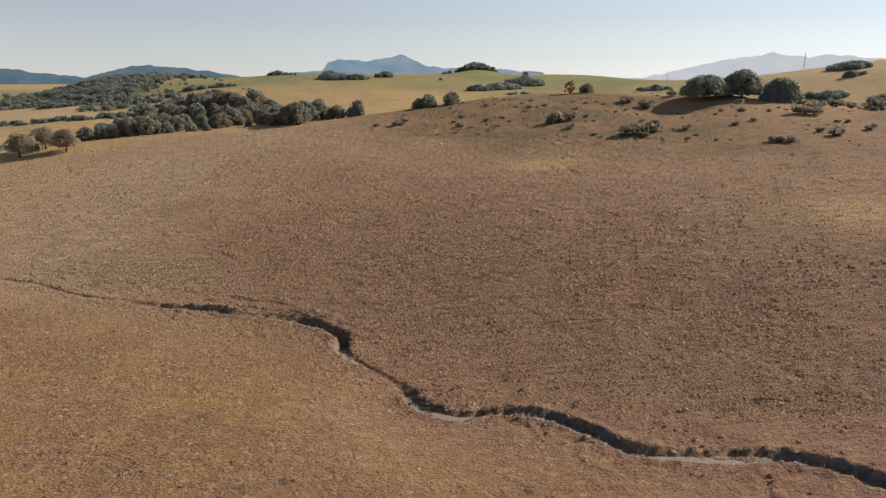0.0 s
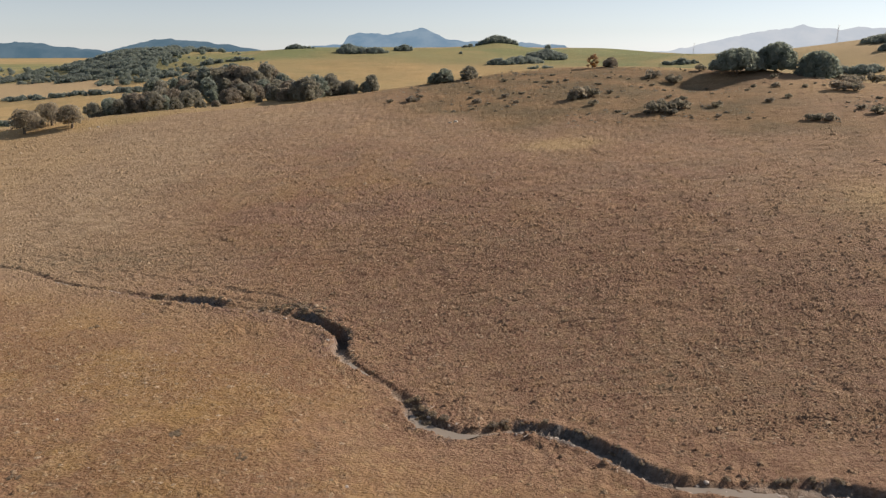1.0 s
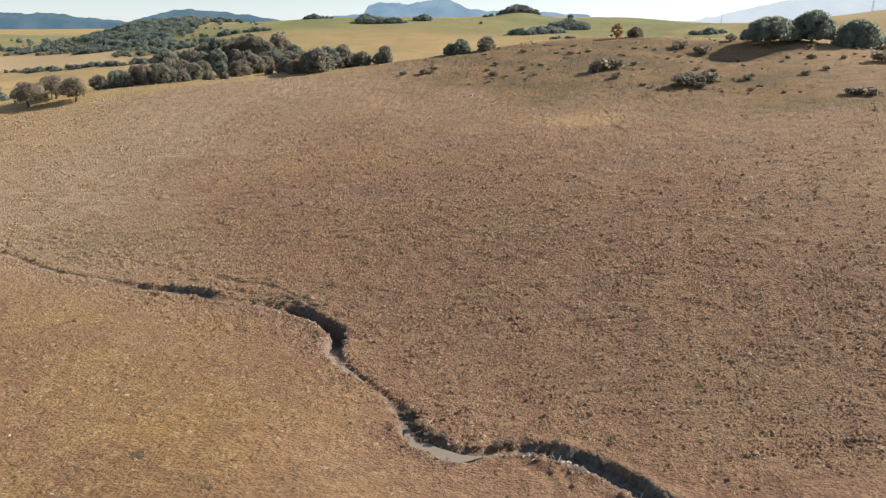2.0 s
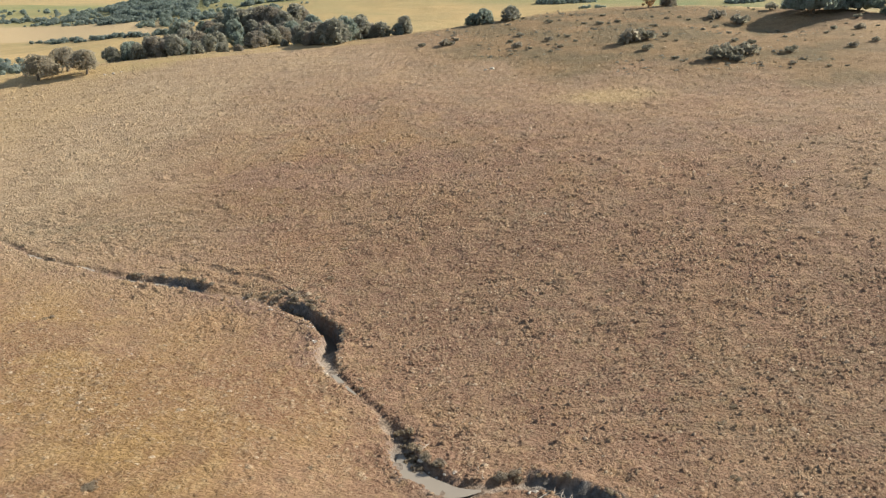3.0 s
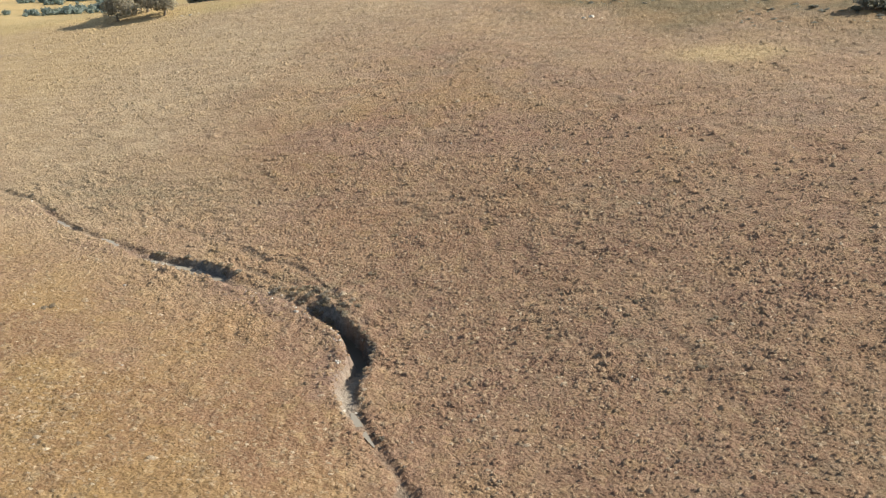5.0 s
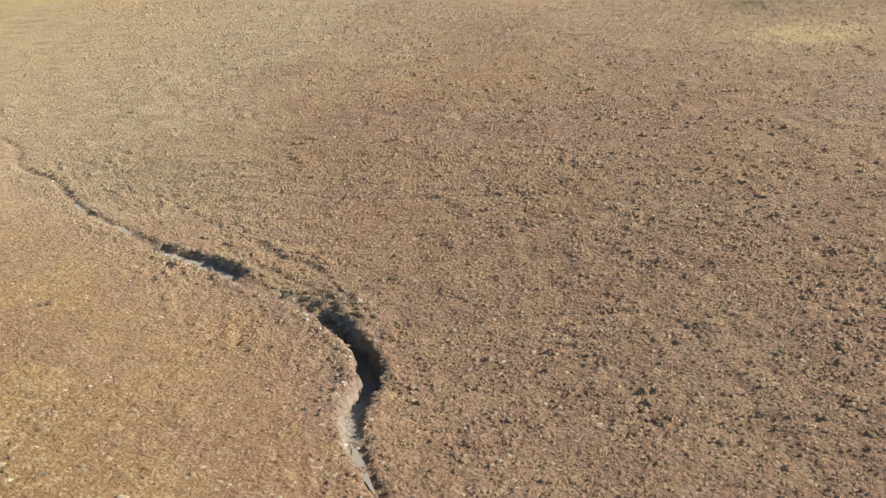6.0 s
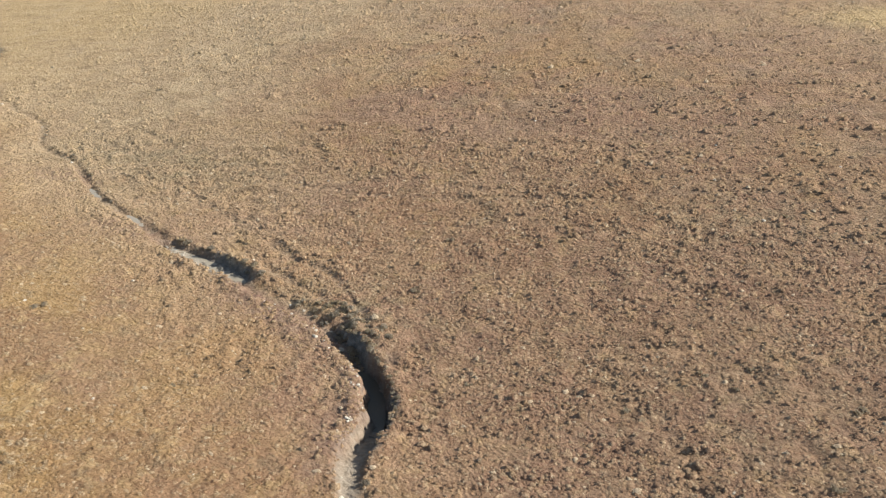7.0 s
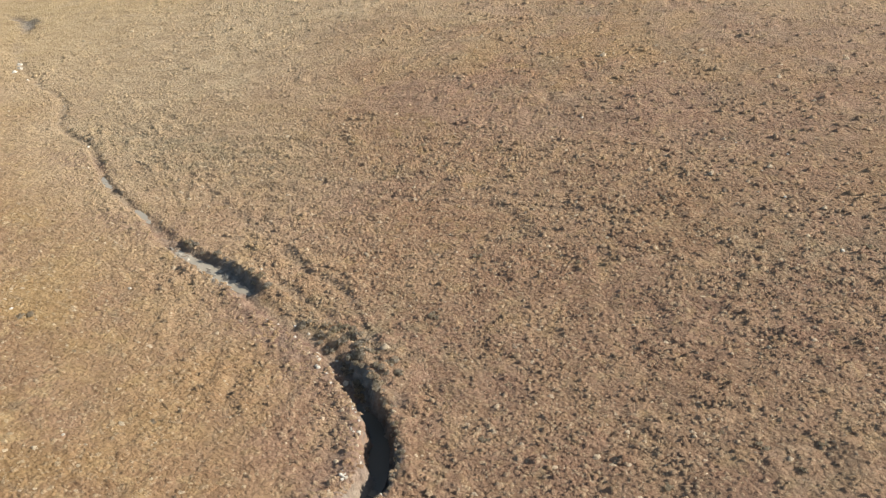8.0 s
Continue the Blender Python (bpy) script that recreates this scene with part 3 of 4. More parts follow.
def make_tree(seed, width, height, bare, leaf, leaves=26, size=0.26, blobs=22, uneven=0.06, core=0.84, lump=1.0):
    """One tree: a tapered trunk with limbs, and a crown of leaf sprays. bare: height of the clear trunk."""
    rng = np.random.default_rng(seed)
    ring, skew = height - bare, seed * 1.7
    centres, radii = [], []
    for k in range(blobs):
        a = 2.4 * k + 0.8 * rng.random()
        h = (k + 0.5) / blobs
        rise, out = (h * 1.12 - 0.12), math.sqrt(max(0.0, 1 - max(0.0, h * 1.06 - 0.06) ** 2))
        r = lump * min(width, ring * 1.7) * (0.10 + 0.05 * uneven + 0.12 * rng.random() ** 1.5)
        deep = 1.0 if k % 4 else 0.45
        reach = (0.5 * width - r) * out * deep * (0.86 + 0.2 * rng.random()) * (1 + uneven * (math.sin(a + skew) + 0.6 * math.sin(3 * a + 2 * skew)))
        centres.append((reach * math.cos(a), reach * math.sin(a), bare + 0.5 * r + max(0.0, rise) * (ring - 1.4 * r)))
        radii.append(r)
    centres, radii = np.array(centres), np.array(radii)
    lean = rng.normal(size=2) * 0.12
    tall = bare + 0.45 * ring
    girth = 0.035 * height + 0.08
    stem = [(lean[0] * h * tall, lean[1] * h * tall, -0.35 + h * (tall + 0.35)) for h in np.linspace(0, 1, 6)]
    pieces = [tube(stem, girth * np.array([1.5, 1.05, 0.9, 0.75, 0.55, 0.35]))]
    fork = np.array(stem[3])
    for k in range(0, blobs, 3):
        end = centres[k]
        middle = fork * 0.5 + end * 0.5 + np.array([0, 0, -0.12 * ring])
        pieces.append(tube([fork, middle, end], girth * np.array([0.5, 0.32, 0.12]), 5))
    tree = new("tree")
    part("trunk", mesh_from("trunk", *joined(pieces), BARK, True), tree, "twisted grey-brown trunk and limbs")
    part("crown", mesh_from("crown", *leafy(rng, centres, radii, leaves, size, core, 0.85, 5, 8), leaf), tree)
    return tree


def make_bush(seed, leaf, flat=0.6, blobs=7, name="bush"):
    """A low mound of leaf sprays about one metre across, on short stems."""
    rng = np.random.default_rng(seed)
    a = rng.random(blobs) * 6.28
    q = 0.36 * np.sqrt(rng.random(blobs))
    centres = np.stack([q * np.cos(a), q * np.sin(a), 0.12 + 0.3 * flat * rng.random(blobs)], 1)
    bush = new(name)
    part("foliage", mesh_from("foliage", *leafy(rng, centres, 0.15 + 0.11 * rng.random(blobs), 850, 0.075, 0.5, flat + 0.2, 4, 6), leaf), bush)
    stems = [tube([(0, 0, -0.15), tuple(c * 0.6), tuple(c)], (0.03, 0.02, 0.008), 4) for c in centres]
    part("stems", mesh_from("stems", *joined(stems), BARK), bush)
    return bush


def stood(proto, x, y, scale, turn=0.0, stretch=1.0, sink=0.0):
    """A copy of a plant or stone, standing on the ground."""
    m = Matrix.Translation((x, y, z_at(x, y) - sink)) @ Matrix.Rotation(turn, 4, "Z") @ Matrix.Diagonal((scale, scale, scale * stretch, 1))
    return copy_thing(proto, m)


def removed(proto):
    for ob in (*proto.children_recursive, proto):
        bpy.data.objects.remove(ob)


rng = np.random.default_rng(5)
OAK_LABEL = "broad dense dark-green holm oak on the hill's brow"
ROW_LABEL = "rounded olive-green tree in the belt behind the brow, paled by painted haze"
LONE_LABEL = "small open-crowned grey-green tree at the pasture's edge"
oaks = [tagged(make_tree(seed, wide, tall, bare, OAK_LEAF, 42, 0.24, int(1.5 * blobs), 0.16, 0.74, 0.85), OAK_LABEL, "tree", "oaks on the brow") for seed, wide, tall, bare, blobs in [(41, 15.6, 7.4, 1.3, 60), (44, 11.6, 8.4, 0.9, 46), (47, 12.2, 7.6, 0.4, 50)]]
rows = [tagged(make_tree(50 + k, 7.2 + k * 0.5, 6.2 + 0.4 * (k % 2), 0.5, (OLIVE_LEAF, OAK_LEAF, OLIVE_LEAF, BROWN_LEAF)[k], 44, 0.27, 38, 0.2, 0.66, 0.88), ROW_LABEL, "tree", "trees behind the brow") for k in range(4)]
lone = tagged(make_tree(60, 7.4, 5.4, 1.0, LONE_LEAF, 84, 0.20, 18, 0.55, 0.4), LONE_LABEL, "tree", "trees at the pasture's edge")

for oak, x, y, a in zip(oaks, (77.0, 88.0, 96.0), (212, 213.5, 206.5), (0.3, 2.0, 4.1)):
    stood(oak, x, y, 1.0, a, 1.0, 0.3)
for x, y, s, a in [(-112, 188, 1.2, 0.5), (-100.5, 190, 1.15, 2.5), (-109.4, 196.5, 1.15, 4.0)]:
    stood(lone, x, y, s, a)


def behind_brow(b, back):
    """A place on the bearing b (thousandths to the right of due north), so many metres behind the brow."""
    y = 210.0
    for _ in range(30):
        y = 0.5 * y + 0.5 * (crest_y(b * y / 1000) + back)
    return b * y / 1000, float(y)


# The belt of trees behind the brow: bearing, metres behind it, size.
EAST_BELT = [
    (-117, 6, 0.86), (-126, 5, 0.6), (-148, 7, 0.85), (-160, 9, 0.7), (-172, 8, 1.15), (-192, 6, 1.1), (-205, 1, 1.15), (-228, 10, 1.15), (-248, 14, 1.0), (-182, 18, 1.0), (-218, 2, 1.0), (-238, 4, 0.7),
    (-262, 58, 1.4), (-240, 45, 1.0), (-285, 60, 1.1), (-305, 62, 1.15), (-325, 66, 1.1), (-345, 64, 1.0), (-280, 44, 0.8), (-300, 47, 0.85),
    (-318, 50, 0.9), (-338, 48, 0.85), (-360, 50, 0.9), (-256, 34, 0.8), (-272, 40, 0.9), (-335, 30, 0.7), (-360, 34, 0.8), (-290, 30, 0.6),
]
WEST_BELT = [
    (-385, 12, 0.7), (-400, 16, 0.8), (-415, 12, 0.95), (-440, 14, 1.1), (-462, 12, 0.8), (-478, 15, 0.9), (-498, 14, 0.9), 
    (-388, 40, 1.0), (-408, 42, 1.1), (-432, 36, 1.0), (-372, 24, 0.9), (-422, 26, 1.0), (-452, 30, 1.0), (-475, 34, 0.9),
    (-352, 9, 0.5), (-330, 8, 0.42), (-272, 14, 0.45),
]
BELT = EAST_BELT + WEST_BELT
for k, (b, back, s) in enumerate(BELT):
    x, y = behind_brow(b, back)
    stood(rows[k % 4], x, y, s * (0.80 + 0.16 * rng.random()), rng.random() * 6.28, 0.95 + 0.2 * rng.random(), 0.25)
for k in range(16):
    x, y = behind_brow(-225 - 95 * rng.random(), 16 + 34 * rng.random())
    stood(rows[k % 4], x, y, 0.7 + 0.4 * rng.random(), rng.random() * 6.28, 0.8 + 0.2 * rng.random(), 0.3)
for k in range(22):
    x, y = behind_brow(-245 - 190 * rng.random(), 45 + 40 * rng.random())
    stood(rows[k % 4], x, y, 0.6 + 0.5 * rng.random(), rng.random() * 6.28, 0.8 + 0.3 * rng.random(), 0.3)
for x, y, s, k in [(-7.6, 226, 0.62, 1), (-4.6, 226.5, 0.80, 1), (3.0, 229.5, 0.80, 2), (47.5, 240, 0.60, 3)]:
    stood(rows[k], x, y, s, k, 0.85, 0.2)
russet = tagged(make_tree(63, 4.4, 4.6, 0.6, RUSSET_LEAF, 40, 0.2, 14), "small tree with russet autumn leaves on the brow", "tree")
russet.matrix_basis = Matrix.Translation((41.5, 238, z_at(41.5, 238)))
for proto in (*oaks, lone, *rows):
    removed(proto)

bushes = [tagged(make_bush(70 + k, SCRUB_LEAF if k != 1 else BROWN_LEAF, 0.45 + 0.1 * k), "low dark scrub bush on the dry hillside", "bush", "scrub on the hillside") for k in range(3)]
for x, y, s in [
    (30.5, 189, 6.4), (32.8, 190.5, 5.0), (28.0, 187.5, 3.2), (43.5, 167.5, 5.0), (46.0, 169, 5.0), (49.5, 170.5, 4.4), (46.5, 165.5, 3.6), (41.5, 167.5, 2.4), (-13.3, 199.5, 3.4), (-11.6, 200.4, 2.4), (-18.5, 199.4, 2.0),
    (72.4, 154.4, 4.2), (74.6, 153.4, 3.4), (55.1, 215.5, 4.6), (53.0, 214, 3.4), (58.5, 209.8, 4.4), (60.5, 211.5, 3.2), (69.7, 222, 3.8), (83.7, 203.8, 2.0), (85.0, 161.8, 2.2), (85.7, 157.1, 3.2), (87.2, 157.4, 2.6),
    (96.0, 170.6, 2.4), (96.3, 161.8, 2.6), (97.8, 163, 2.0), (90.6, 181.2, 5.2), (93.0, 180.5, 3.8), (95.4, 186, 4.6), (57.8, 170.3, 2.6), (69.9, 172.3, 2.2), (35.8, 170.5, 1.8), (74.2, 192.9, 2.4), (78.0, 189.4, 2.8), (84.2, 186.7, 2.4),
    (11.8, 198.1, 2.2), (4.2, 193.1, 2.8), (31.9, 179.6, 2.6), (33.5, 196, 2.2), (38.5, 193.5, 2.0),
]:
    stood(bushes[int(s * 10) % 3], x, y, s, s, 0.95)
for k in range(110):
    x = -15 + 125 * rng.random() ** 0.8
    y = 150 + 82 * rng.random() ** 0.7
    if y + 0.5 * x < 183 or y > crest_y(x) + 4:
        continue
    stood(bushes[k % 3], x, y, 0.7 + 1.5 * rng.random() ** 2, 6.28 * rng.random(), 0.8)
for k in range(80):
    y = 270 + 240 * rng.random()
    x = y * (0.47 + 0.19 * rng.random())
    stood(bushes[k % 3], x, y, 3.0 + 9.0 * rng.random() ** 2, 6.28 * rng.random(), 0.8)
for x, y, s in [(102, 204, 6.0), (104.5, 201, 4.5), (106.5, 197, 5.0), (109, 193, 4.0), (100.5, 194, 3.6), (113, 187, 5.5), (110, 184, 3.0)]:
    stood(bushes[int(s) % 3], x, y, s, s, 0.95)
for proto in bushes:
    removed(proto)


def far_wood(label, spots, seed, leaf=WOOD_LEAF):
    """A far wood: many small crowns in one mesh."""
    r = np.random.default_rng(seed)
    centres, radii = [], []
    for cx, cy, rx, ry, count, size in spots:
        a, q = r.random(count) * 6.28, np.sqrt(r.random(count))
        x, y = cx + rx * q * np.cos(a), cy + ry * q * np.sin(a)
        s = 1.15 * size * (0.6 + 0.8 * r.random(count)) * (1.3 - 0.55 * q)
        centres.append(np.stack([x, y, land(x, y) + 0.40 * s + 0.35 * size * (1 - q)], 1))
        radii.append(s)
    v, f = leafy(r, np.vstack(centres), np.concatenate(radii), 3.2, 0.70, 0.88, 0.75, 4, 7)
    return tagged(new("far_wood", mesh_from("far_wood", v, f, leaf)), label, "wood", kind="stuff")


far_wood("dark evergreen wood covering a rounded far hill", [(-374, 815, 66, 66, 560, 3.6), (-345, 735, 56, 48, 270, 3.2), (-350, 880, 60, 40, 110, 3.6), (-290, 660, 46, 50, 90, 2.6), (-300, 800, 60, 60, 24, 2.4), (-450, 800, 50, 40, 60, 2.4)], 81)
far_wood("hedges and evergreen scrub in the far valley", [
    (-365, 572, 14, 5, 16, 1.8), (-342, 564, 14, 5, 20, 1.8), (-318, 555, 14, 5, 20, 1.8), (-294, 546, 13, 5, 20, 1.8), (-272, 538, 12, 6, 20, 1.9), (-250, 545, 16, 10, 26, 2.0), (-215, 590, 40, 22, 60, 2.2), (-180, 540, 40, 30, 16, 2.2),
    (-360, 690, 30, 10, 50, 2.0), (-405, 716, 36, 12, 70, 2.0), (-460, 750, 44, 14, 80, 2.0), (-530, 790, 50, 14, 70, 2.0), (-250, 360, 60, 14, 60, 2.0), (-320, 420, 40, 14, 34, 2.2), (-540, 880, 120, 50, 60, 2.6),
    (-238, 694, 11, 6, 26, 2.3), (-207, 647, 11, 5, 22, 2.2), (-213, 702, 14, 5, 20, 1.7), (-246, 660, 6, 6, 8, 2.4), (-228, 622, 8, 10, 18, 2.4), (-255, 640, 10, 8, 20, 2.2), (-182, 672, 3, 3, 3, 1.6),
], 82)
far_wood("dark copses on the far yellow ridge", [
    (40, 862, 24, 14, 140, 3.2), (8, 855, 8, 5, 8, 2.2), (-112, 752, 15, 10, 60, 3.2), (-92, 750, 16, 8, 50, 2.6), (-118, 765, 10, 8, 26, 3.6), (-62, 780, 9, 6, 34, 2.6), (-187, 825, 11, 6, 40, 2.4), (-172, 832, 4, 3, 5, 1.6), (-306, 868, 16, 8, 44, 2.8),
    (34, 670, 14, 6, 50, 2.4), (58, 692, 16, 12, 70, 2.8), (82, 728, 18, 14, 120, 3.8), (48, 676, 8, 5, 20, 3.0), (66, 634, 12, 4, 16, 1.4), (-2, 752, 2, 2, 4, 1.8), (94, 840, 3, 3, 3, 3.0), (-350, 1080, 26, 12, 30, 3.2),
    (188, 640, 14, 5, 36, 2.2), (176, 644, 5, 4, 8, 1.6),
], 83, COPSE_LEAF)
far_wood("dark thicket on the yellow hill", [(342, 616, 15, 16, 150, 3.0), (320, 573, 6, 4, 14, 2.2), (330, 574, 5, 3, 5, 1.4), (276, 519, 11, 8, 46, 2.6), (266, 530, 8, 5, 14, 1.8), (293, 482, 10, 8, 40, 2.8)], 84, COPSE_LEAF)


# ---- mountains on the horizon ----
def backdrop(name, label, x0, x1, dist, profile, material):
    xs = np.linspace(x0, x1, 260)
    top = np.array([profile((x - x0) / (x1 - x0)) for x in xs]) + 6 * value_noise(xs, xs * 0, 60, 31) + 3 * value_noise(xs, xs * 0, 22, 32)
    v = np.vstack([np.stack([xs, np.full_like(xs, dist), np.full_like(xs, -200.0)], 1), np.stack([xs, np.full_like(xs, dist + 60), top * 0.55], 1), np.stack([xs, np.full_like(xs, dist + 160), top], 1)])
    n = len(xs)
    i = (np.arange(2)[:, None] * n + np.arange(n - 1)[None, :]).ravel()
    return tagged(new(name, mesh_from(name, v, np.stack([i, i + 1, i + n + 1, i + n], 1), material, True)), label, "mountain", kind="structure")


def ridge(stops):
    """A silhouette through (place, height) stops."""
    a = np.array(stops, float)
    return lambda s: float(np.interp(s, a[:, 0], a[:, 1]))


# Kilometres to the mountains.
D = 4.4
# Skyline colours with the haze already in them, given off as glow.
BLUE_NEAR = haze_glow_material("hazy_wooded_ridge", (0.058, 0.112, 0.150), (0.088, 0.145, 0.182), 1.0)
BLUE_FAR = haze_glow_material("hazy_blue_mountain", (0.122, 0.208, 0.285), (0.180, 0.262, 0.330), 1.0)
PALE_FAR = haze_glow_material("hazy_pale_mountain", (0.385, 0.445, 0.490), (0.430, 0.480, 0.515), 1.0)


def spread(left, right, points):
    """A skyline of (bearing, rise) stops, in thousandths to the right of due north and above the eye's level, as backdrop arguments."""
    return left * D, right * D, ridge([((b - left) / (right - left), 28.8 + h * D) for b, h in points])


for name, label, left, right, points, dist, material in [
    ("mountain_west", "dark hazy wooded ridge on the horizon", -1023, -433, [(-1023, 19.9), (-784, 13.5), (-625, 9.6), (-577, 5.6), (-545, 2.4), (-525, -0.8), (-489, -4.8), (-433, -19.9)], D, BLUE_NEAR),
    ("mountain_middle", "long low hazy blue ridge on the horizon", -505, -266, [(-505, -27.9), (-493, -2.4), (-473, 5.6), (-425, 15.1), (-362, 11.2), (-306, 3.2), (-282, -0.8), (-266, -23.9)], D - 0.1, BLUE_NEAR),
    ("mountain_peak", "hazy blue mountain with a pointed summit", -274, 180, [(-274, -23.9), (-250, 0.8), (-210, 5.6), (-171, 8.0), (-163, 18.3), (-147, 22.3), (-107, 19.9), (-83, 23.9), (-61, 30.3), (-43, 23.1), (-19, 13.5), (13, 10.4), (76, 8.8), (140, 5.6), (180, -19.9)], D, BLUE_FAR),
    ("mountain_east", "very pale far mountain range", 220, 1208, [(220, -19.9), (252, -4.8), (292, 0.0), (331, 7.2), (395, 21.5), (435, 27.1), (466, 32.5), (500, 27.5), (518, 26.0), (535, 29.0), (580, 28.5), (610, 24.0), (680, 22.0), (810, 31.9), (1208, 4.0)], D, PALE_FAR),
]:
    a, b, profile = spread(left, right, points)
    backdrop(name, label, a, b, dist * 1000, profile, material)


# ---- the pylons on the far ridge ----
def make_pylon(x, y, height):
    """A lattice mast: four tapering legs, rings of braces and three cross-arms."""
    mast = new("pylon")
    mast.location = (x, y, float(land(np.array([x]), np.array([y]))[0]))
    w = height * 0.042
    for sx in (-1, 1):
        for sy in (-1, 1):
            part("leg", mesh_from("leg", *tube([(sx * w, sy * w, -1), (sx * w * 0.35, sy * w * 0.35, height * 0.6), (sx * w * 0.1, sy * w * 0.1, height)], (0.08, 0.06, 0.05), 4), STEEL), mast)
    for k in range(7):
        h0, h1 = height * k / 8, height * (k + 1) / 8
        a, b = w * (1 - 0.9 * h0 / height), w * (1 - 0.9 * h1 / height)
        bars = [tube([(-a, s * a, h0), (b, s * b, h1)], (0.03, 0.03), 4) for s in (-1, 1)] + [tube([(s * a, a, h0), (s * b, -b, h1)], (0.03, 0.03), 4) for s in (-1, 1)]
        part("brace", mesh_from("brace", *joined(bars), STEEL), mast)
    for h in (0.7, 0.82, 0.94):
        part("cross_arm", mesh_from("cross_arm", *tube([(-w * 1.5, 0, height * h), (0, 0, height * h + 0.5), (w * 1.5, 0, height * h)], (0.08, 0.16, 0.08), 4), STEEL), mast)
    return tagged(mast, "slender grey lattice power pylon on the far ridge", "pylon", "power pylons")


make_pylon(355, 720, 17.0)
make_pylon(338, 1100, 15.0)


# ---- the stream ----
def bed_index(x, y):
    return int(((BED_LINE[:, 0] - x) ** 2 + (BED_LINE[:, 1] - y) ** 2).argmin())


def make_puddle(name, start, end, level, share, label, material=WATER):
    """Standing water in the bed between two places: a sheet with an uneven edge."""
    a, b = bed_index(*start), bed_index(*end)
    line = BED_LINE[a:b + 1]
    way = np.gradient(line[:, :2], axis=0)
    way /= np.linalg.norm(way, axis=1)[:, None]
    side = np.stack([-way[:, 1], way[:, 0]], 1)
    s = np.linspace(0, 1, len(line))
    width = line[:, 2] * share * np.sqrt(np.clip(np.sin(math.pi * np.clip(s, 0.02, 0.98)), 0, 1)) * (1 + 0.25 * value_noise(line[:, 0], line[:, 1], 1.3, 51))
    ground_line = land(line[:, 0], line[:, 1]) - line[:, 3]
    z = np.convolve(np.pad(ground_line, 6, mode="edge"), np.ones(13) / 13, "valid") + level
    v = []
    for f in (-1.0, -0.4, 0.3, 0.9):
        v.append(np.stack([line[:, 0] + side[:, 0] * width * f, line[:, 1] + side[:, 1] * width * f, z], 1))
    n = len(line)
    i = (np.arange(3)[:, None] * n + np.arange(n - 1)[None, :]).ravel()
    me = mesh_from(name, np.vstack(v), np.stack([i, i + n, i + n + 1, i + 1], 1), material, True)
    return tagged(new(name, me), label, "water", kind="structure")


for k, (start, end, level, share) in enumerate([
    ((-9.4, 68.0), (-7.0, 65.2), 0.10, 0.45), ((-2.9, 58.6), (2.6, 55.5), 0.15, 0.72), ((15.6, 49.2), (24.2, 48.6), 0.07, 0.7),
    ((-36.6, 86), (-27.0, 83.4), 0.05, 0.6), ((-43.4, 89.0), (-40.4, 87.6), 0.06, 0.7), ((-51.2, 92.2), (-48.4, 91.0), 0.06, 0.65), ((28.6, 47.4), (33.5, 43.2), 0.07, 0.7),
]):
    make_puddle(f"water_{k + 1}", start, end, level, share, "shallow muddy grey water lying in the stream bed")
# Sheet coloured dark for the shade the outer bank throws here.
make_puddle("water_8", (-15.0, 78.4), (-10.9, 73.0), 0.16, 0.85, "water in the shaded bend of the stream, its shade put into the colour", SHADE_WATER)


def make_stone(seed):
    """A weathered stone about one metre across, flattened below."""
    r = np.random.default_rng(seed)
    v, f = blob(r, 6, 9, 0.38)
    v[:, 2] = np.where(v[:, 2] < -0.3, -0.3 + 0.2 * (v[:, 2] + 0.3), v[:, 2]) * (0.6 + 0.3 * r.random())
    v[:, 0] *= 0.8 + 0.5 * r.random()
    stone = new("stone", mesh_from("stone", v * 0.5, f, STONE))
    return tagged(stone, "pale weathered stone beside the stream", "stone", "stones along the stream")


stones = [make_stone(90 + k) for k in range(6)]
r = np.random.default_rng(17)


def strew(count, start, end, across, lo, hi):
    a, b = bed_index(*start), bed_index(*end)
    for _ in range(count):
        row = BED_LINE[r.integers(a, max(a + 1, b))]
        k = bed_index(row[0], row[1])
        way = BED_LINE[min(k + 1, len(BED_LINE) - 1), :2] - BED_LINE[max(k - 1, 0), :2]
        way /= np.linalg.norm(way)
        off = row[2] * (across[0] + (across[1] - across[0]) * r.random())
        x, y = row[0] - way[1] * off, row[1] + way[0] * off
        s = lo + (hi - lo) * r.random() ** 2
        stood(stones[r.integers(6)], x, y, s, 6.28 * r.random(), 0.8, 0.06 * s)


strew(44, (5.2, 56), (9.6, 54.4), (-1.4, -0.5), 0.18, 0.5)
strew(24, (9.6, 54.4), (15.5, 49.3), (-1.3, -0.4), 0.16, 0.4)
strew(20, (-3.6, 61), (0.6, 55.4), (0.5, 1.6), 0.18, 0.5)
strew(18, (15, 49.3), (26, 48.6), (-1.2, 1.0), 0.16, 0.4)
strew(34, (-36, 85.7), (-27, 83.4), (-1.2, 0.3), 0.16, 0.42)
strew(18, (-24, 82), (-14, 78), (-1.3, 0.6), 0.18, 0.45)
strew(12, (26.4, 48.6), (32, 44), (-1.4, -0.4), 0.16, 0.4)
strew(9, (-92, 113), (-58, 96.5), (-1.0, 1.0), 0.16, 0.45)
strew(14, (-12, 76), (-8, 66), (-1.4, 1.3), 0.15, 0.35)
strew(46, (-18, 80), (-10.6, 71), (-1.7, -0.7), 0.10, 0.26)
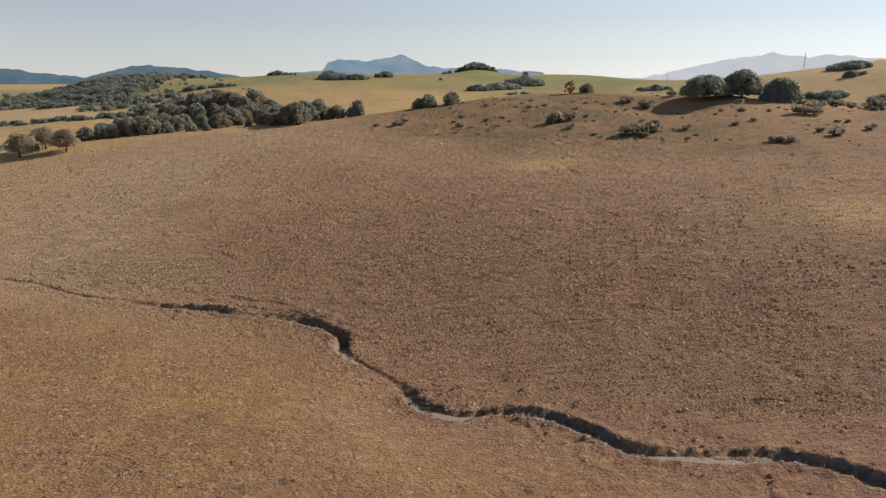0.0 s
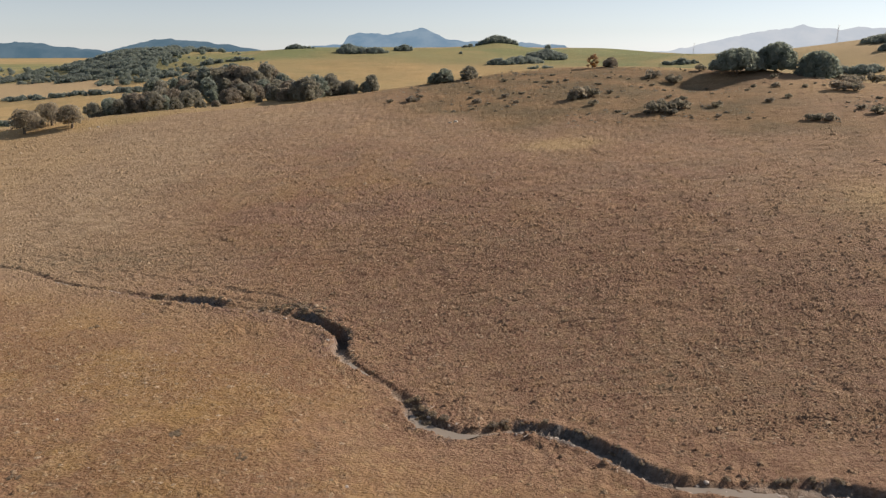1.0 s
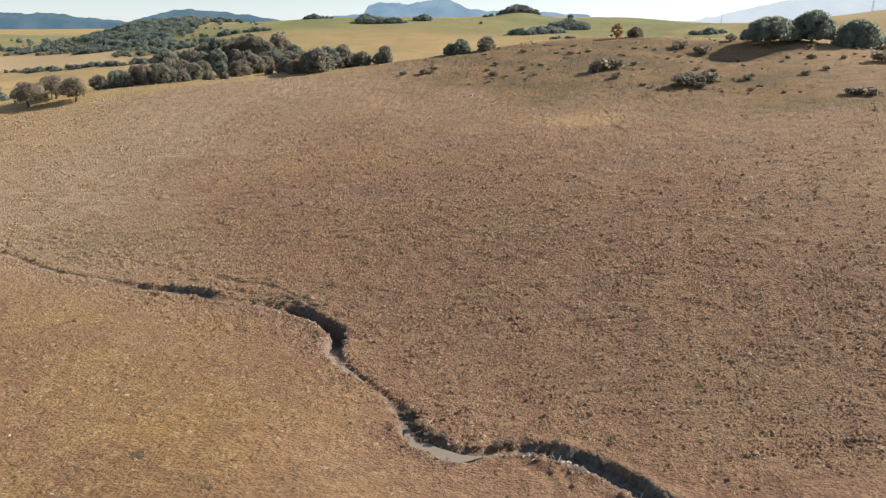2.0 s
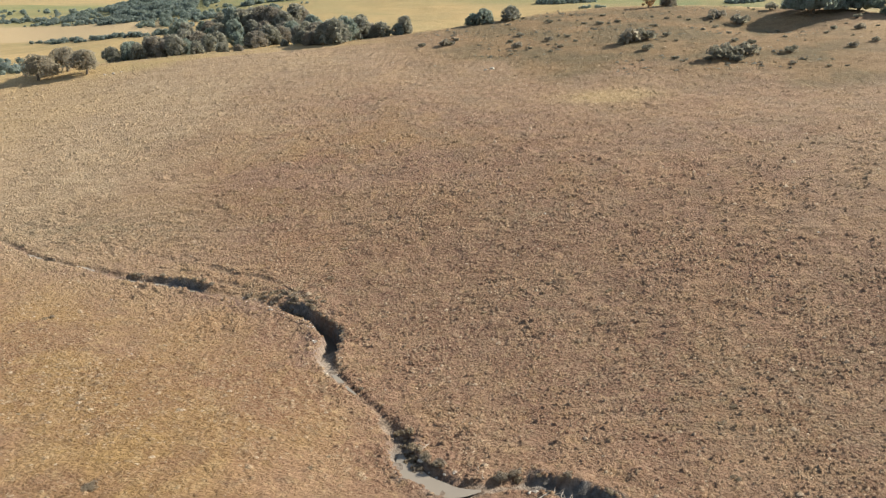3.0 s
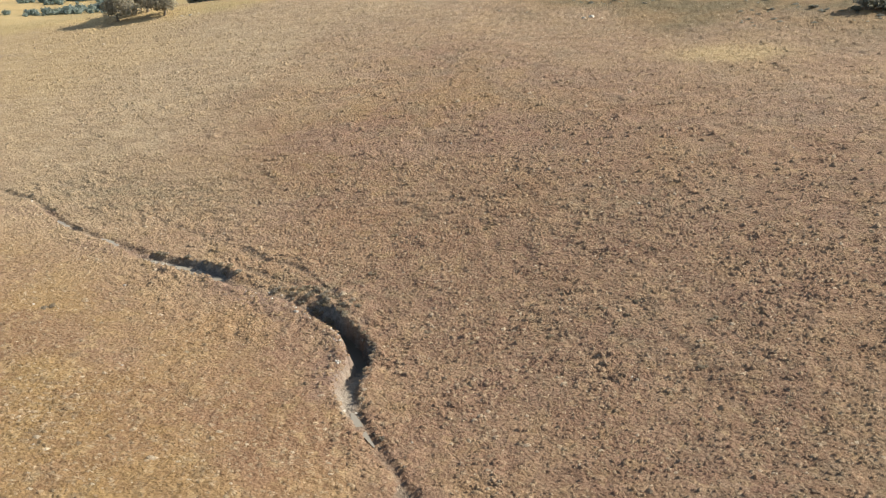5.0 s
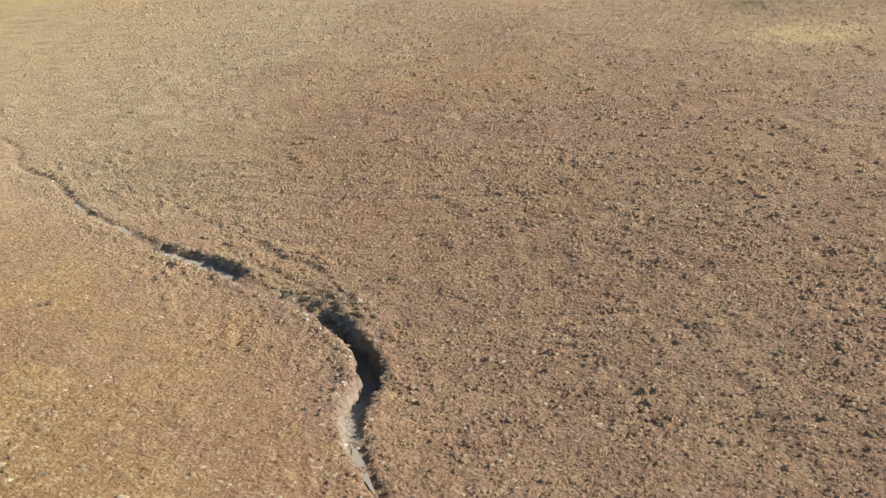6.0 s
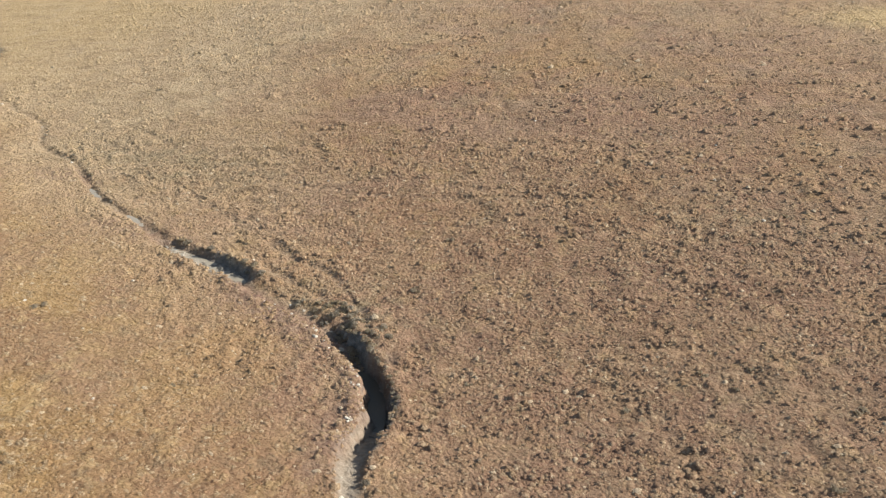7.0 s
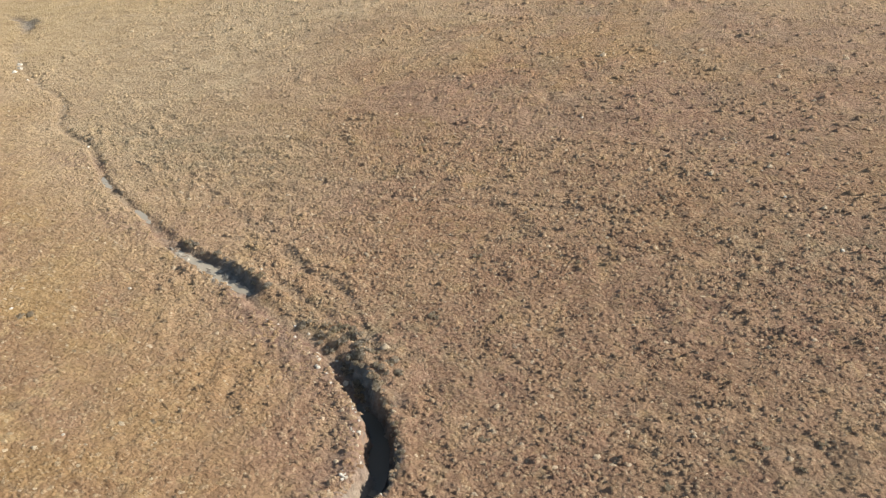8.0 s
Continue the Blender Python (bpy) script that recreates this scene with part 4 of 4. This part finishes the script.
for x, y, s in [(-2.0, 173.2, 0.9), (-0.6, 173.8, 1.2), (-93, 189, 0.9), (-91.5, 190, 0.7), (-95, 188.5, 0.6), (-88, 111, 0.8), (-86.5, 110, 0.9), (-85.5, 108.5, 0.7)]:
    tagged(stood(stones[int(s * 10) % 6], x, y, s, x, 0.8, 0.05), "pale boulder lying on the dry pasture", "", "boulders on the pasture")
for _ in range(40):
    x, y = -45 + 85 * r.random(), 60 + 55 * r.random()
    tagged(stood(stones[r.integers(6)], x, y, 0.13 + 0.16 * r.random(), 6.28 * r.random(), 0.7, 0.02), "small pale stone lying in dry grass", "", "stones on the pasture")
for _ in range(70):
    x, y = -48 + 66 * r.random(), 40 + 50 * r.random()
    if -38 < y + 0.5 * x - 68 < -5 - 8 * (x > -8):
        tagged(stood(stones[r.integers(6)], x, y, 0.12 + 0.2 * r.random() ** 2, 6.28 * r.random(), 0.7, 0.02), "small pale stone lying in golden grass", "", "stones on the pasture")
for proto in stones:
    removed(proto)


def make_branch(seed):
    """A bleached dead branch with a few side twigs, about two metres long."""
    q = np.random.default_rng(seed)
    spine = np.array([(k * 0.4 - 1, 0.12 * q.normal(), 0.06 + 0.12 * q.random()) for k in range(6)])
    pieces = [tube(spine, (0.06, 0.055, 0.05, 0.04, 0.03, 0.015), 6)]
    for k in (1, 2, 3, 4):
        tip = spine[k] + np.array([0.35 + 0.2 * q.random(), 0.4 * q.normal(), 0.15 + 0.35 * q.random()])
        pieces.append(tube([spine[k], (spine[k] + tip) / 2 + (0, 0, 0.05), tip], (0.035, 0.025, 0.01), 5))
    return tagged(new("dead_branch", mesh_from("dead_branch", *joined(pieces), DEADWOOD, True)), "bleached dead branch washed up beside the stream", "branch", "dead branches by the stream")


branches = [make_branch(120 + k) for k in range(3)]
for k, (x, y, s, a) in enumerate([(6.6, 54.9, 0.8, 0.4), (7.6, 54.6, 0.7, 2.2), (8.4, 53.9, 0.6, 5.0), (12.1, 50.6, 0.6, 1.2), (26.6, 46.9, 0.7, 3.0), (27.6, 46.6, 0.6, 0.3), (2.4, 56.9, 0.6, 2.0), (-1.4, 59.0, 0.6, 4.0), (-33.4, 84.2, 0.5, 0.9), (-31.6, 83.8, 0.5, 2.6)]):
    stood(branches[k % 3], x, y, s, a)
for proto in branches:
    removed(proto)


# ---- weeds and tussocks ----
weeds = [tagged(make_bush(130 + k, WEED_LEAF, 0.4 + 0.1 * k, 6, "weed_clump"), "low grey-green weed clump in dry grass", "weed", "weeds on the pasture") for k in range(3)]
for x, y, s in [
    (-13.2, 47.9, 1.0), (-22.5, 59.8, 0.7), (52.2, 93.5, 1.0), (17.8, 57.6, 0.9), (28.6, 56.8, 0.8), (29.8, 61.3, 0.8), (-35.5, 59.2, 0.8), (-17.8, 73.6, 0.7), (-13.9, 85.6, 1.1),
    (-20.3, 87.1, 1.1), (-7.1, 77.8, 0.7), (3.5, 82.5, 0.8), (5.3, 82.2, 0.9), (7.1, 81.6, 0.9), (-0.4, 84.0, 0.7), (7.8, 83.3, 0.8), (13.0, 81.4, 1.1), (1.8, 78.4, 0.7), (11.9, 76.1, 0.9),
    (9.8, 73.4, 0.8), (19.6, 65.2, 1.0), (-7.1, 93.4, 0.7), (18.4, 63.2, 1.0), (-26.0, 99.8, 0.8), (26.4, 95.1, 0.8), (18.1, 110.6, 1.0), (-21.6, 108.0, 0.8), (-37.1, 98.8, 0.9), (-17.0, 104.5, 0.7),
]:
    stood(weeds[int(x * 7) % 3], x, y, 0.75 * s, x, 0.36)
for _ in range(16):
    x, y = -40 + 100 * r.random(), 62 + 80 * r.random()
    if y + 0.5 * x > 70:
        stood(weeds[r.integers(3)], x, y, 0.3 + 0.4 * r.random(), 6.28 * r.random(), 0.42)
for _ in range(44):
    x, y = -48 + 62 * r.random(), 40 + 48 * r.random()
    if -38 < y + 0.5 * x - 68 < -5 - 8 * (x > -8):
        stood(weeds[r.integers(3)], x, y, 0.35 + 0.75 * r.random() ** 2, 6.28 * r.random(), 0.3)
for proto in weeds:
    removed(proto)

rims = [tagged(make_bush(140 + k, RIM_LEAF if k else WEED_LEAF, 0.6, 6, "bank_weed"), "dark withered weeds on the stream's bank", "weed", "weeds on the bank") for k in range(3)]


def fringe(count, start, end, across, lo, hi):
    a, b = bed_index(*start), bed_index(*end)
    for _ in range(count):
        k = int(r.integers(a, max(a + 1, b)))
        row = BED_LINE[k]
        way = BED_LINE[min(k + 1, len(BED_LINE) - 1), :2] - BED_LINE[max(k - 1, 0), :2]
        way /= np.linalg.norm(way)
        off = row[2] * (across[0] + (across[1] - across[0]) * r.random())
        stood(rims[r.integers(3)], row[0] - way[1] * off, row[1] + way[0] * off, lo + (hi - lo) * r.random(), 6.28 * r.random(), 0.8)


fringe(60, (-21.5, 81.4), (-14.2, 78.0), (0.1, 3.2), 0.35, 0.9)
fringe(16, (-36, 85.7), (-26, 83), (0.9, 1.6), 0.4, 0.8)
fringe(30, (-14, 78), (-10.8, 71.5), (1.08, 1.5), 0.22, 0.45)
fringe(8, (-9.5, 69), (-3.4, 61), (0.8, 1.8), 0.3, 0.6)
fringe(20, (-3.6, 61), (-1, 56), (0.4, 1.5), 0.5, 1.1)
fringe(18, (3, 56), (15, 49.3), (1.0, 1.5), 0.4, 0.9)
fringe(14, (15, 49.3), (33, 44), (0.9, 1.4), 0.4, 0.8)
fringe(12, (-80, 107), (-44, 89), (0.6, 1.6), 0.3, 0.7)
for proto in rims:
    removed(proto)


def slope_v(x, y):
    return y + 0.5 * x - 68


def tussocks(name, label, count, box, size, chance, seed, material=TUSSOCK):
    """A sward of small ragged tussocks over a stretch of the plan, as one mesh."""
    q = np.random.default_rng(seed)
    x, y = box[0] + (box[1] - box[0]) * q.random(count), box[2] + (box[3] - box[2]) * q.random(count)
    ok = q.random(count) < chance(x, y)
    x, y = x[ok], y[ok]
    away, half, _, _ = bed_at(x, y)
    n = len(x)
    ok = (np.abs(away) > half * np.where(away > 0, 1.08, 0.8)) & (q.random(n) < 0.66 + 0.3 * value_noise(x, y, 2.2, 61) + 0.35 * value_noise(x, y, 0.8, 62) + 0.2 * value_noise(x, y, 7.0, 64)) & (q.random(n) > 0.8 * trodden(x, y))
    x, y = x[ok], y[ok]
    n = len(x)
    z = ground_z(x, y) + lumps(x, y)
    rad = size * (0.6 + 1.0 * q.random(n) ** 4 + 0.2 * value_noise(x, y, 3.1, 63))
    short = (1 - 0.28 * step(-2, -9, slope_v(x, y) + 10 * step(-14, 0, x))) * (1 + 0.2 * step(15, 35, slope_v(x, y)) - 0.45 * step(60, 90, slope_v(x, y)))
    tall = rad * short * (0.42 + 0.66 * q.random(n) ** 1.5)
    turn, drawn = q.random(n)[:, None] * 6.28, 1.0 + 0.35 * q.random(n)[:, None]

    def ring(k, reach, rise):
        """k points round each tussock, drawn out along the terraces."""
        a = turn + (np.arange(k)[None, :] + 0.6 * q.random((n, k))) * (6.2832 / k)
        far = rad[:, None] * reach * (0.72 + 0.56 * q.random((n, k)))
        s, t = far * np.cos(a) * drawn, far * np.sin(a) / drawn
        return np.stack([x[:, None] + 0.985 * s - 0.17 * t, y[:, None] + 0.985 * t + 0.17 * s, z[:, None] + np.broadcast_to(rise, far.shape)], 2)

    v = np.concatenate([ring(5, 1.0, -0.03), ring(1, 0.3, tall[:, None])], 1).reshape(-1, 3)
    k = np.arange(5)
    f = (6 * np.arange(n)[:, None, None] + np.stack([k, (k + 1) % 5, np.full(5, 5)], 1)[None]).reshape(-1, 3)
    me = mesh_from(name, v, f, material, True)
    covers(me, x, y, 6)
    return tagged(new(name, me), label, "grass", kind="stuff")


tussocks("dry_grass", "short dry russet tussock grass beside the stream", 190000, (-62, 42, 55, 110), 0.14, lambda x, y: step(-34, -22, slope_v(x, y)) * step(44, 26, slope_v(x, y)) * step(-64, -46, x), 201)
tussocks("dry_grass", "short dry russet tussock grass farther from the stream", 140000, (-112, 62, 36, 165), 0.19, lambda x, y: step(-34, -22, slope_v(x, y)) * step(60, 30, slope_v(x, y)) * step(-120, -70, x) * (1 - 0.6 * step(-64, -46, x) * step(44, 26, slope_v(x, y))), 206)
tussocks("dry_grass", "short dry golden grass on the near bank", 64000, (-48, 62, 30, 74), 0.17, lambda x, y: step(-62, -48, slope_v(x, y)) * step(-20, -32, slope_v(x, y)), 205)
tussocks("dry_grass", "short dry russet tussock grass on the hillside", 100000, (-125, 112, 60, 225), 0.23, lambda x, y: step(28, 52, slope_v(x, y)) * step(130, 85, slope_v(x, y)), 202)
tussocks("dry_grass", "sparse dry tussock grass below the brow", 22000, (-125, 125, 110, 245), 0.27, lambda x, y: step(85, 125, slope_v(x, y)) * (y < crest_y(x) + 2), 203)
tussocks("scrub_tufts", "small dark scrubby tufts scattered below the brow", 5200, (-25, 135, 150, 246), 0.42, lambda x, y: step(92, 125, slope_v(x, y)) * (y < crest_y(x) + 3) * step(0.0, 0.55, value_noise(x, y, 11, 71)), 204, SCRUB_LEAF)
